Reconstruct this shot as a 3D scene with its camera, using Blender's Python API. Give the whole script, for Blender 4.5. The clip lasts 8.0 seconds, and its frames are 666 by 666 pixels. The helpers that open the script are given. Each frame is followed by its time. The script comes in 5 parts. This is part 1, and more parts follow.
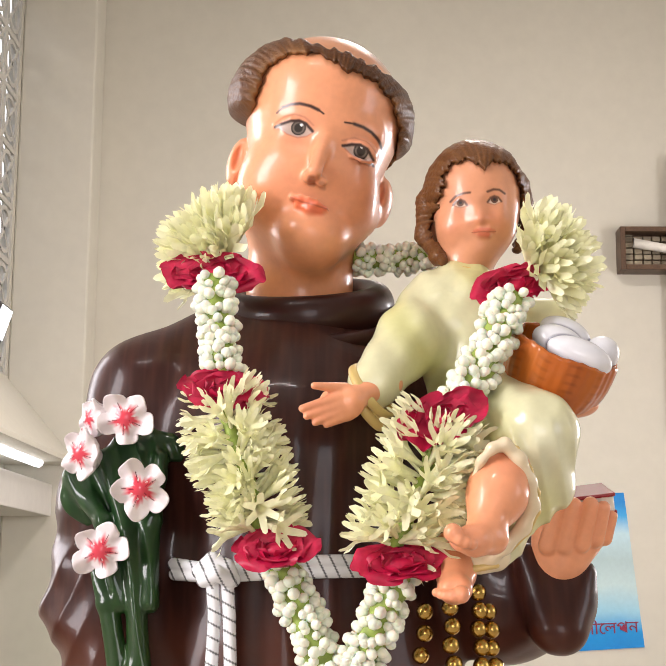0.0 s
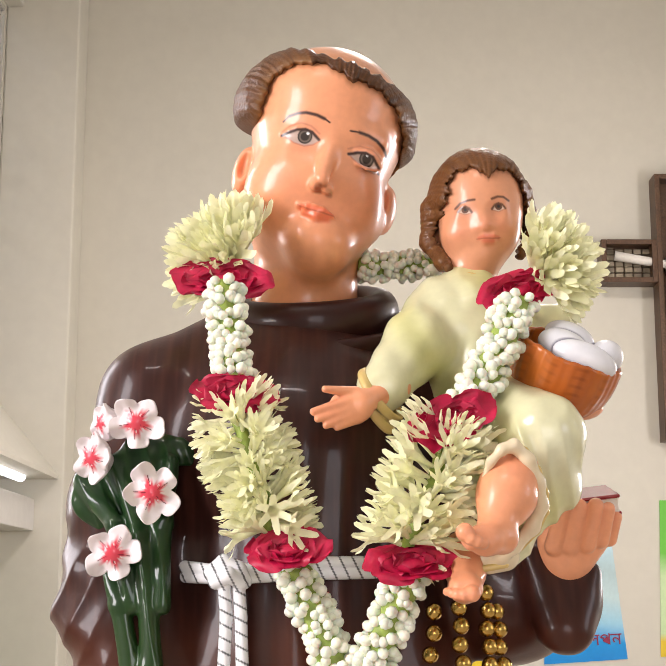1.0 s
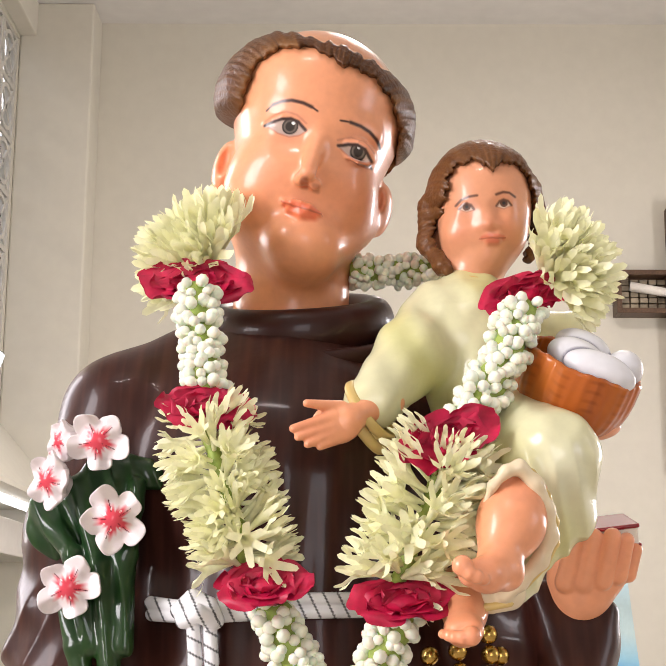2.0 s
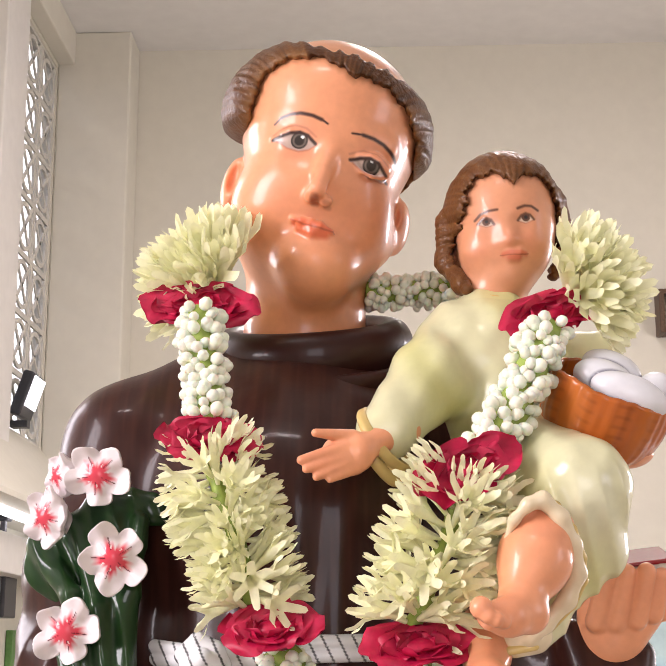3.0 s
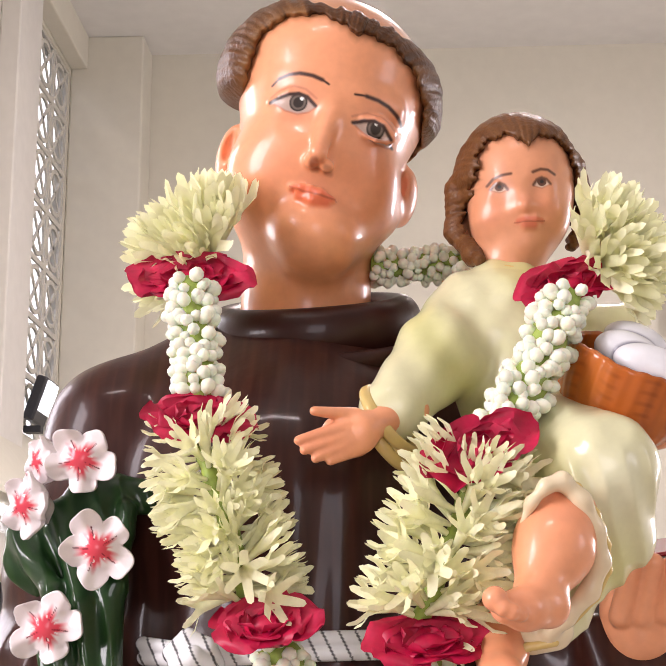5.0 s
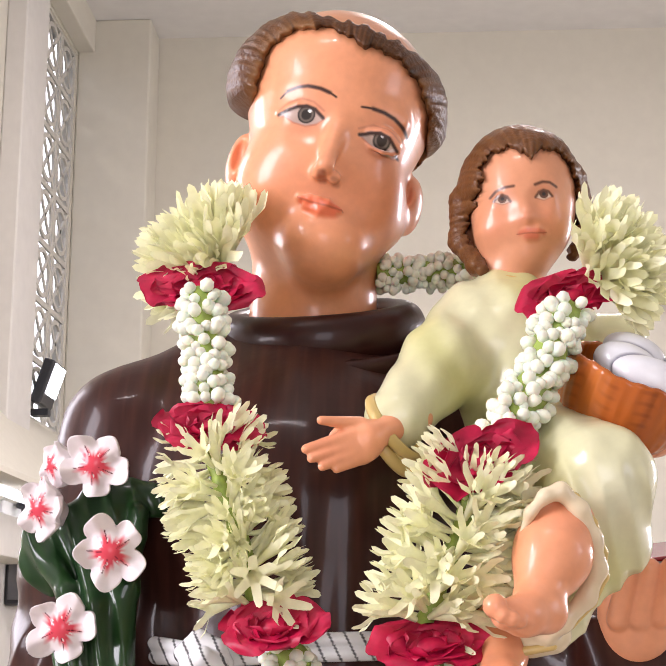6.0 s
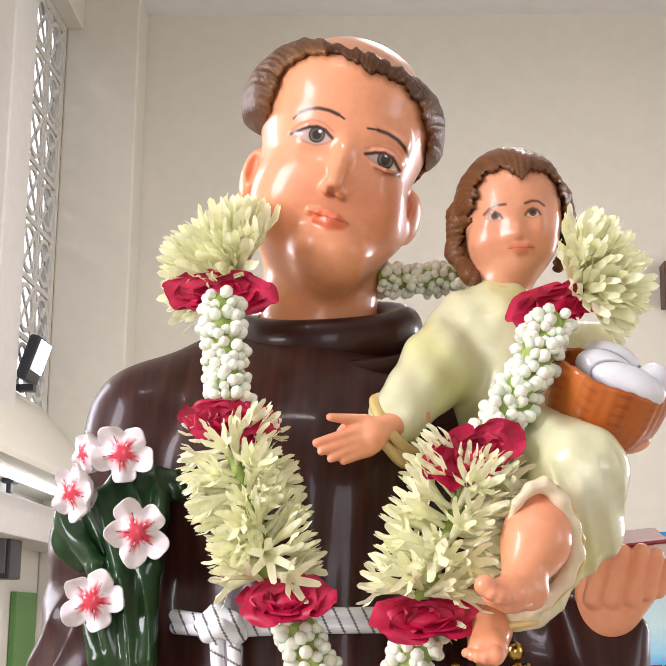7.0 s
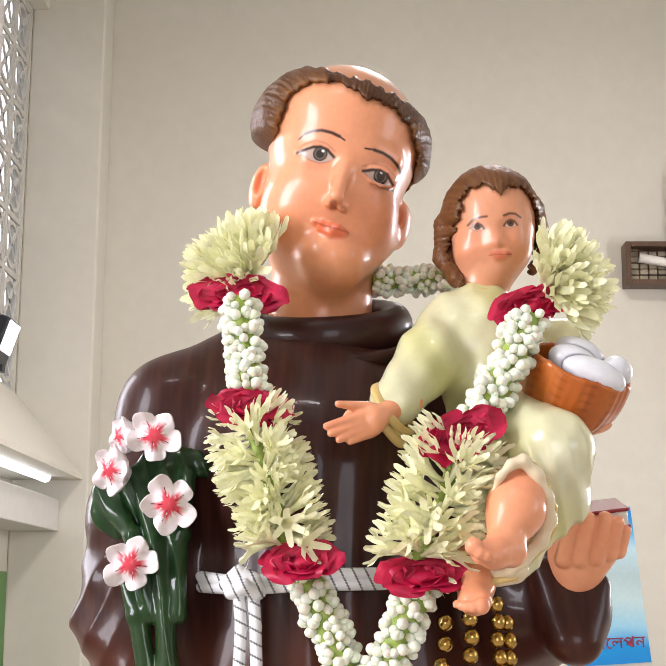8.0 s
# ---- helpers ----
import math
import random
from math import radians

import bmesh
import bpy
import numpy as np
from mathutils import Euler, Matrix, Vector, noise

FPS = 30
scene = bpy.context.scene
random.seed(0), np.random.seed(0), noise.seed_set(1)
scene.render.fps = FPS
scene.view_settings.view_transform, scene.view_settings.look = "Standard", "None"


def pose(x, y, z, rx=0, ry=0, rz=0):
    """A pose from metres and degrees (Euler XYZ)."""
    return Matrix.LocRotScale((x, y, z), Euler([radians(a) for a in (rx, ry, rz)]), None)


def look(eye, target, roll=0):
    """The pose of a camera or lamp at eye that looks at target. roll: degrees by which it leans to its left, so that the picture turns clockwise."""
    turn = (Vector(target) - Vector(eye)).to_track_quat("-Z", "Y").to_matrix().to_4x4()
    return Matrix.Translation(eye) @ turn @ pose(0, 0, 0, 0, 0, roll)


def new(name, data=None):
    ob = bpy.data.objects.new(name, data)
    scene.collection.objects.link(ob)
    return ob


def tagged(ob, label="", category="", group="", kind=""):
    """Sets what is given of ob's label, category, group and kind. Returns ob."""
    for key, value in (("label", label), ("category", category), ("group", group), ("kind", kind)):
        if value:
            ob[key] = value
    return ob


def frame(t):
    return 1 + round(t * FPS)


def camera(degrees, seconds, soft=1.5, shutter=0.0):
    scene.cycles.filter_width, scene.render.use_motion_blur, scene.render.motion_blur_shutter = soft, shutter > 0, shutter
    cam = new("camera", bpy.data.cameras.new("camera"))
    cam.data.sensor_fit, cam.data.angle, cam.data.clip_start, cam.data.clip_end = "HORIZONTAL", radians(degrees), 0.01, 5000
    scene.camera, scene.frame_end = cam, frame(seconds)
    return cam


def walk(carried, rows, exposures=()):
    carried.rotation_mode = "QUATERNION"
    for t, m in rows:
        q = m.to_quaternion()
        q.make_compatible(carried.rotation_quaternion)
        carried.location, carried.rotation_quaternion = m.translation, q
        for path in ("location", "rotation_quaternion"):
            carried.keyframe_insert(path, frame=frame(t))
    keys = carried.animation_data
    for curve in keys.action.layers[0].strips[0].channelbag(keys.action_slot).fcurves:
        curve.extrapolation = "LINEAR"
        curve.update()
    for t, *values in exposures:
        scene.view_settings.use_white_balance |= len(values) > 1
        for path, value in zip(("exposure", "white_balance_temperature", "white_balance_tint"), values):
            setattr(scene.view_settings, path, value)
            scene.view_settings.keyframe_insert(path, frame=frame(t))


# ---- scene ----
cam = camera(26.814, 8.0, soft=1.1)
PATH = [
    (0, (0.0419, -1.0615, 1.5005), (0.0207, 0.9070, 1.8531), 0.296),
    (0.5, (0.0298, -1.0770, 1.4976), (0.0227, 0.8892, 1.8636), 0.133),
    (1, (0.0211, -1.0754, 1.4910), (0.0277, 0.8896, 1.8633), -0.008),
    (1.5, (0.0328, -1.0252, 1.4941), (0.0274, 0.9352, 1.8902), 0.304),
    (1.7, (0.0347, -0.9979, 1.4943), (0.0340, 0.9612, 1.8968), 0.443),
    (2.8, (0.0606, -0.9154, 1.5070), (-0.0156, 1.0315, 1.9586), -0.242),
    (3, (0.0602, -0.9104, 1.5082), (-0.0140, 1.0369, 1.9582), -0.086),
    (3.5, (0.0601, -0.8848, 1.5055), (-0.0198, 1.0614, 1.9591), 0.030),
    (4, (0.0612, -0.8578, 1.5053), (-0.0344, 1.0875, 1.9596), -0.044),
    (4.5, (0.0617, -0.8433, 1.5032), (-0.0338, 1.0984, 1.9728), -0.192),
    (4.7, (0.0643, -0.8409, 1.5020), (-0.0301, 1.1016, 1.9686), -0.220),
    (6, (0.0670, -0.8679, 1.5144), (-0.0382, 1.0817, 1.9480), 0.036),
    (6.5, (0.0652, -0.9041, 1.5139), (-0.0397, 1.0466, 1.9425), 0.081),
    (7, (0.0554, -0.9577, 1.5122), (-0.0255, 0.9996, 1.9153), 0.704),
    (7.5, (0.0413, -1.0113, 1.5054), (-0.0179, 0.9501, 1.8919), 0.758),
    (8, (0.0293, -1.0962, 1.4984), (0.0008, 0.8684, 1.8714), 0.286),
]

walk(cam, [(t, look(eye, target, roll)) for t, eye, target, roll in PATH],
     [(0, -0.2, 6400, 17), (1.5, -0.2, 6400, 17), (3.5, -0.24, 6400, 23), (4.7, -0.24, 6400, 23), (6.2, -0.2, 6150, 21), (8.0, -0.18, 6100, 16)])

# ---- light: hall windows, tube lamps, added unseen fill lamps and the sky ----
world = bpy.data.worlds.new("sky")
scene.world = world
world.use_nodes = True
_n = world.node_tree.nodes
_sky = _n.new("ShaderNodeTexSky")
_sky.sky_type, _sky.sun_disc, _sky.sun_elevation, _sky.sun_rotation = "NISHITA", False, radians(38), radians(-75)
world.node_tree.links.new(_sky.outputs[0], _n["Background"].inputs[0])
_n["Background"].inputs[1].default_value = 0.15
sun = new("sun", bpy.data.lights.new("sun", "SUN"))
sun.data.energy, sun.data.angle, sun.data.color = 1.2, radians(11.0), (1.0, 0.94, 0.84)
sun.matrix_world = look((-9, 9.5, 11), (-2.6, 11.9, 5.2))


def area(name, eye, target, sx, sy, watts, color):
    lamp = new(name, bpy.data.lights.new(name, "AREA"))
    lamp.data.shape, lamp.data.size, lamp.data.size_y, lamp.data.energy, lamp.data.color = "RECTANGLE", sx, sy, watts, color
    lamp.matrix_world = look(eye, target)
    return lamp


DAY, WARM = (1.0, 0.97, 0.94), (1.0, 0.93, 0.84)
area("window_fill_light", (-3.25, -2.2, 2.9), (0, -2.2, 2.6), 1.6, 2.6, 250, DAY)
area("window_fill_light", (-3.25, 2.6, 3.1), (0, 2.6, 2.6), 1.6, 2.6, 130, DAY)
area("window_fill_light", (6.1, -1.5, 2.9), (0, -1.0, 2.2), 1.8, 2.6, 60, DAY)
# added out of view to brighten the back wall
area("window_fill_light", (6.1, 6.0, 2.9), (0, 6.0, 2.6), 1.8, 2.6, 420, DAY)
# unseen lamp added far in front to fill the statue's face
area("front_fill_light", (0.6, -7.85, 2.0), (0.6, 0, 1.8), 2.4, 3.4, 125, DAY)
area("tube_fill_light", (-0.6, -1.9, 4.9), (-0.6, -1.9, 0), 1.2, 0.05, 22, WARM)
# unseen overhead lamp, added for the back wall's brightness
area("tube_fill_light", (1.2, 6.2, 7.2), (1.2, 6.2, 0), 1.2, 0.06, 330, WARM)

# ---- materials ----


def mat(name, base, rough=0.5, metal=0.0, coat=0.0, grain=0.0, scale=40.0, bump=0.0, second=None, sss=0.0, attribute="", spots=3.0, each=0.0, thin=0.0):
    m = bpy.data.materials.new(name)
    m.use_nodes = True
    t = m.node_tree
    b = t.nodes["Principled BSDF"]
    b.inputs["Roughness"].default_value, b.inputs["Metallic"].default_value = rough, metal
    b.inputs["Specular IOR Level"].default_value = 0.12 if coat else 0.4
    b.inputs["Coat Weight"].default_value, b.inputs["Coat Roughness"].default_value = coat, 0.10
    if sss:
        b.inputs["Subsurface Weight"].default_value, b.inputs["Subsurface Scale"].default_value = sss, 0.004
    co = t.nodes.new("ShaderNodeTexCoord")
    fine, wide = t.nodes.new("ShaderNodeTexNoise"), t.nodes.new("ShaderNodeTexNoise")
    fine.inputs["Scale"].default_value, wide.inputs["Scale"].default_value = scale, spots
    fine.inputs["Detail"].default_value = 6
    for k in (fine, wide):
        t.links.new(co.outputs["Object"], k.inputs["Vector"])
    if attribute:
        src = t.nodes.new("ShaderNodeAttribute")
        src.attribute_name = attribute
        color = src.outputs["Color"]
    else:
        mix = t.nodes.new("ShaderNodeMix")
        mix.data_type = "RGBA"
        mix.inputs["A"].default_value, mix.inputs["B"].default_value = (*base, 1), (*(second or base), 1)
        t.links.new(wide.outputs["Fac"], mix.inputs["Factor"])
        color = mix.outputs["Result"]
    hsv = t.nodes.new("ShaderNodeHueSaturation")
    val = t.nodes.new("ShaderNodeMapRange")
    val.inputs["From Min"].default_value, val.inputs["From Max"].default_value = 0.3, 0.7
    val.inputs["To Min"].default_value, val.inputs["To Max"].default_value = 1 - grain, 1 + grain
    t.links.new(fine.outputs["Fac"], val.inputs["Value"])
    if each:
        info, mr, mul = t.nodes.new("ShaderNodeObjectInfo"), t.nodes.new("ShaderNodeMapRange"), t.nodes.new("ShaderNodeMath")
        mr.inputs["To Min"].default_value, mr.inputs["To Max"].default_value = 1 - each, 1 + each
        mul.operation = "MULTIPLY"
        t.links.new(info.outputs["Random"], mr.inputs["Value"])
        t.links.new(mr.outputs["Result"], mul.inputs[0])
        t.links.new(val.outputs["Result"], mul.inputs[1])
        t.links.new(mul.outputs[0], hsv.inputs["Value"])
    else:
        t.links.new(val.outputs["Result"], hsv.inputs["Value"])
    t.links.new(color, hsv.inputs["Color"])
    t.links.new(hsv.outputs["Color"], b.inputs["Base Color"])
    if thin:
        tl, mx = t.nodes.new("ShaderNodeBsdfTranslucent"), t.nodes.new("ShaderNodeMixShader")
        mx.inputs[0].default_value = thin
        t.links.new(hsv.outputs["Color"], tl.inputs["Color"])
        t.links.new(b.outputs[0], mx.inputs[1])
        t.links.new(tl.outputs[0], mx.inputs[2])
        t.links.new(mx.outputs[0], t.nodes["Material Output"].inputs[0])
    if bump:
        bp = t.nodes.new("ShaderNodeBump")
        bp.inputs["Strength"].default_value, bp.inputs["Distance"].default_value = 0.5, bump
        t.links.new(fine.outputs["Fac"], bp.inputs["Height"])
        t.links.new(bp.outputs["Normal"], b.inputs["Normal"])
    return m


PLASTER = mat("cream wall plaster", (0.595, 0.568, 0.485), 0.75, grain=0.02, scale=9, bump=0.001, second=(0.655, 0.628, 0.545), spots=0.5)
CEILING = mat("white ceiling paint", (0.72, 0.71, 0.69), 0.8, grain=0.03, scale=6, second=(0.66, 0.65, 0.63), spots=0.4)
GREY = mat("grey white pillar paint", (0.60, 0.58, 0.55), 0.7, grain=0.03, scale=9, second=(0.66, 0.64, 0.6), spots=0.6)
FLOOR = mat("polished floor stone", (0.36, 0.31, 0.25), 0.25, grain=0.1, scale=20, second=(0.42, 0.37, 0.3), spots=1.0)
CONCRETE = mat("white painted concrete screen", (0.62, 0.6, 0.55), 0.7, grain=0.06, scale=12, second=(0.5, 0.48, 0.43), spots=2)
PAINT = mat("glossy painted plaster", (1, 1, 1), 0.40, coat=0.7, grain=0.03, scale=160, attribute="paint", bump=0.0002)


def lacquer(name, rough, specular, coat, coat_rough, relief=0.0002, scale=160):
    """Painted plaster under varnish: how dull the paint is and how clear the varnish."""
    m = mat(name, (1, 1, 1), rough, coat=coat, grain=0.04, scale=scale, attribute="paint", bump=relief)
    b = m.node_tree.nodes["Principled BSDF"]
    b.inputs["Specular IOR Level"].default_value, b.inputs["Coat Roughness"].default_value = specular, coat_rough
    return m


SKIN_PAINT = lacquer("varnished skin paint", 0.38, 0.40, 0.42, 0.10)
HAIR_PAINT = lacquer("varnished hair paint", 0.5, 0.12, 0.32, 0.10, 0.0030, 260)
_h = HAIR_PAINT.node_tree
_h.links.new(next(n for n in _h.nodes if n.type == "BUMP").outputs["Normal"], _h.nodes["Principled BSDF"].inputs["Coat Normal"])
ROBE_PAINT = lacquer("varnished brown paint", 0.40, 0.22, 0.22, 0.09, 0.0008, 60)
WOOD = mat("dark brown varnished wood", (0.07, 0.035, 0.018), 0.4, grain=0.3, scale=60, second=(0.12, 0.065, 0.035), spots=8)
STONE = mat("pale carved panel", (0.42, 0.36, 0.25), 0.6, grain=0.4, scale=7, second=(0.16, 0.12, 0.08), spots=6)
IVORY = mat("ivory painted carving", (0.75, 0.72, 0.66), 0.45, grain=0.05)
METAL = mat("dark lamp housing", (0.03, 0.03, 0.035), 0.4, grain=0.1)
BUD = mat("white jasmine bud", (0.80, 0.82, 0.66), 0.5, grain=0.06, scale=300, second=(0.84, 0.86, 0.74), spots=80, sss=0.15, each=0.08)
STEM = mat("green flower stem", (0.26, 0.34, 0.05), 0.5, grain=0.2, scale=200, second=(0.32, 0.42, 0.10), spots=60)
TUBEROSE = mat("cream tuberose petal", (0.93, 0.925, 0.60), 0.5, grain=0.08, scale=150, second=(0.95, 0.945, 0.72), spots=60, each=0.08, thin=0.28)
ROSE = mat("crimson rose petal", (0.34, 0.004, 0.03), 0.45, grain=0.25, scale=120, second=(0.58, 0.010, 0.07), spots=50, bump=0.0006)
GOLD = mat("gold beads", (0.55, 0.36, 0.10), 0.22, metal=1.0, grain=0.1, scale=200)
PEDESTAL = mat("pedestal marble", (0.6, 0.57, 0.52), 0.3, grain=0.1, scale=14)
GREEN = mat("green painted shutter", (0.10, 0.22, 0.06), 0.5, grain=0.1)


def plain(name, base, rough=0.4):
    return mat(name, base, rough, grain=0.04, scale=30)


GLOW = bpy.data.materials.new("lamp glow")
GLOW.use_nodes = True
GLOW.node_tree.nodes["Principled BSDF"].inputs["Emission Color"].default_value = (0.95, 0.98, 1, 1)
GLOW.node_tree.nodes["Principled BSDF"].inputs["Emission Strength"].default_value = 6.0

# ---- mesh helpers ----


def part(name, bm, material, parent=None, label="", smooth=False, matrix=None):
    me = bpy.data.meshes.new(name)
    bm.normal_update()
    bm.to_mesh(me)
    bm.free()
    if smooth:
        me.polygons.foreach_set("use_smooth", [True] * len(me.polygons))
    for k in (material if isinstance(material, (list, tuple)) else [material]):
        me.materials.append(k)
    ob = new(name, me)
    ob.parent = parent
    if matrix is not None:
        ob.matrix_basis = matrix
    if label:
        tagged(ob, label)
    return ob


def empty(name, at=(0, 0, 0)):
    ob = new(name)
    ob.empty_display_size = 0.05
    ob.location = at
    return ob


def box(bm, lo, hi, bevel=0.0, m=None):
    mid = [(a + b) / 2 for a, b in zip(lo, hi)]
    size = [abs(b - a) for a, b in zip(lo, hi)]
    made = bmesh.ops.create_cube(bm, size=1, matrix=(m or Matrix()) @ Matrix.Translation(mid) @ Matrix.Diagonal((*size, 1)))
    if bevel:
        edges = list({e for v in made["verts"] for e in v.link_edges})
        bmesh.ops.bevel(bm, geom=edges, offset=bevel, segments=2, profile=0.5, affect="EDGES")
    return bm


def slab(name, lo, hi, material, bevel=0.0, kind="structure", label="", category=""):
    ob = part(name, box(bmesh.new(), lo, hi, bevel), material)
    return tagged(ob, label, category, kind=kind)


# ---- the hall ----
XL, YB, ZC = -3.13, 12.27, 7.53
slab("floor", (-3.5, -8.3, -0.2), (6.4, 12.6, 0), FLOOR, label="polished stone hall floor", category="floor")
slab("ceiling", (-3.5, -8.3, ZC), (6.4, 12.6, ZC + 0.2), CEILING, label="white painted flat ceiling", category="ceiling")
slab("wall_back", (XL - 0.25, YB, 0), (6.4, YB + 0.25, ZC), PLASTER, label="cream plastered back wall of the hall", category="wall")
slab("pier", (XL, 11.8, 0), (-2.41, YB - 0.002, ZC), PLASTER, 0.02, label="cream plastered corner pier", category="pier")
slab("beam", (XL, 10.1, 7.18), (-2.96, 11.797, ZC), PLASTER, 0.015, label="plastered beam above the concrete screen", category="beam")
slab("pillar", (XL, 9.45, 0), (-2.96, 10.1, ZC), GREY, 0.015, label="grey white painted wall pillar", category="pillar")


def holed_wall(name, x0, x1, y0, y1, holes, material, label):
    bm = bmesh.new()
    y = y0
    for a, b, z0, z1 in holes:
        box(bm, (x0, y, 0), (x1, a, ZC))
        box(bm, (x0, a, 0), (x1, b, z0))
        box(bm, (x0, a, z1), (x1, b, ZC))
        y = b
    box(bm, (x0, y, 0), (x1, y1, ZC))
    return tagged(part(name, bm, material), label, "wall", kind="structure")


holed_wall("wall_left", XL - 0.10, XL, -8.3, YB, [(-3.1, -1.3, 1.5, 4.3), (1.7, 3.5, 1.6, 4.6), (10.15, 11.79, 3.38, 7.15)], PLASTER, "cream plastered side wall with openings")
holed_wall("wall_right", 6.15, 6.4, -8.3, 12.6, [(-2.5, -0.5, 1.5, 4.3), (5.0, 7.0, 1.5, 4.3)], PLASTER, "cream plastered side wall with tall windows")
# unseen wall added to close the hall, open where the front lamp stands
bm = bmesh.new()
box(bm, (XL - 0.25, -8.3, 0), (-0.6, -8.05, ZC))
box(bm, (1.8, -8.3, 0), (6.15, -8.05, ZC))
box(bm, (-0.6, -8.3, 3.7), (1.8, -8.05, ZC))
tagged(part("wall_front", bm, PLASTER), "added unseen cream plastered wall with a wide doorway", "wall", kind="structure")
bm = bmesh.new()
section = [(XL, 3.37), (-2.46, 2.60), (-2.46, 2.56), (XL, 2.56)]
ends = [[bm.verts.new((x, y, z)) for x, z in section] for y in (6.0, 11.797)]
bm.faces.new(ends[0])
bm.faces.new(ends[1][::-1])
for k in range(4):
    bm.faces.new((ends[0][k], ends[1][k], ends[1][(k + 1) % 4], ends[0][(k + 1) % 4]))
bmesh.ops.recalc_face_normals(bm, faces=bm.faces[:])
tagged(part("sill", bm, PLASTER), "sloping plastered sill under the concrete screen", "sill", kind="structure")
slab("light_trough", (XL, 6.0, 2.09), (-2.67, 11.797, 2.38), GREY, 0.01, label="white plastered trough with a strip lamp", category="trough")
bm = bmesh.new()
bmesh.ops.create_cone(bm, segments=14, radius1=0.045, radius2=0.045, depth=3.0, cap_ends=True, matrix=pose(-2.72, 9.9, 2.55, 90))
tagged(part("strip_lamp", bm, GLOW, smooth=True), "lit white fluorescent strip lamp on the trough", "lamp")

# pierced concrete screen
screen = tagged(empty("jali_screen", (XL - 0.03, 10.15, 3.38)), "pierced white concrete ventilation screen", "screen", kind="structure")
BW, BH = 0.5467, 0.5386


def block_mesh():
    b2 = bmesh.new()
    w, h, d, e = BW, BH, 0.022, 0.026
    box(b2, (-d / 2, 0, 0), (d / 2, e, h))
    box(b2, (-d / 2, w - e, 0), (d / 2, w, h))
    box(b2, (-d / 2, e, 0), (d / 2, w - e, e))
    box(b2, (-d / 2, e, h - e), (d / 2, w - e, h))
    n = 20
    for i in range(n):
        a0, a1 = 2 * math.pi * i / n, 2 * math.pi * (i + 1) / n
        quad = []
        for rr, a in ((0.225, a0), (0.225, a1), (0.185, a1), (0.185, a0)):
            quad.append((w / 2 + rr * 1.08 * math.cos(a), h / 2 + rr * math.sin(a)))
        front = [b2.verts.new((d / 2, y, z)) for y, z in quad]
        back = [b2.verts.new((-d / 2, y, z)) for y, z in quad]
        b2.faces.new(front)
        b2.faces.new(back[::-1])
        for k in range(0, 4, 2):
            b2.faces.new((front[k], back[k], back[(k + 1) % 4], front[(k + 1) % 4]))
    ln = math.hypot(w, h)
    for s in (1, -1):
        turn = Matrix.Translation((0, w / 2, h / 2)) @ Matrix.Rotation(s * math.atan2(h, w), 4, "X")
        box(b2, (-d / 2 + 0.003, -ln / 2 + 0.03, -0.018), (d / 2 - 0.003, ln / 2 - 0.03, 0.018), m=turn)
    return b2


first = part("screen_block", block_mesh(), CONCRETE, screen)
for i in range(3):
    for j in range(7):
        ob = first if i == j == 0 else new("screen_block", first.data)
        ob.parent = screen
        ob.location = (0, i * BW, j * BH)

# flood lamp on the pillar
flood = tagged(empty("flood_lamp", (-3.0, 10.6, 3.6)), "black flood lamp with a lit white face", "lamp")
tilt = pose(-3.0, 10.75, 3.68, 0, 18, 0)
part("housing", box(bmesh.new(), (-0.05, -0.2, -0.20), (0.05, 0.2, 0.19), 0.02, tilt), METAL, flood, matrix=Matrix.Translation((3.0, -10.6, -3.6)))
part("glass", box(bmesh.new(), (0.052, -0.17, -0.10), (0.06, 0.17, 0.17), 0.004, tilt), GLOW, flood, "lit white lamp glass", matrix=Matrix.Translation((3.0, -10.6, -3.6)))
part("bracket", box(bmesh.new(), (-3.13, 10.7, 3.40), (-2.98, 10.8, 3.46), 0.005), METAL, flood, matrix=Matrix.Translation((3.0, -10.6, -3.6)))

# bright hazy daylight beyond the screen
HAZE = bpy.data.materials.new("bright hazy sky")
HAZE.use_nodes = True
HAZE.node_tree.nodes["Principled BSDF"].inputs["Emission Color"].default_value = (1.0, 0.98, 0.94, 1)
HAZE.node_tree.nodes["Principled BSDF"].inputs["Emission Strength"].default_value = 2.2
slab("backdrop", (-30, 45, -2), (-4, 45.3, 32), HAZE, label="bright hazy sky beyond the screen", category="sky")

# small loudspeaker on the pillar
speaker = tagged(empty("wall_loudspeaker", (-2.88, 9.75, 1.79)), "dark grey loudspeaker on a bracket at the pillar", "loudspeaker")
SO = Matrix.Translation((2.88, -9.75, -1.79))
part("cabinet", box(bmesh.new(), (-2.957, 9.60, 1.79), (-2.80, 9.95, 2.37), 0.015), METAL, speaker, matrix=SO)
part("grille", box(bmesh.new(), (-2.93, 9.585, 1.83), (-2.83, 9.598, 2.33), 0.004), plain("grey grille", (0.12, 0.12, 0.13)), speaker, matrix=SO)
part("bracket", box(bmesh.new(), (-2.90, 9.74, 2.37), (-2.86, 9.80, 2.60), 0.008), METAL, speaker, matrix=SO)
part("knob", box(bmesh.new(), (-2.93, 9.70, 2.52), (-2.83, 9.84, 2.58), 0.012), METAL, speaker, matrix=SO)

# wooden crucifix on the back wall
crucifix = tagged(empty("wall_crucifix", (3.5, 12.2, 4.0)), "large dark wooden crucifix with pale carved panels", "crucifix")
OFF = Matrix.Translation((-3.5, -12.2, -4.0))


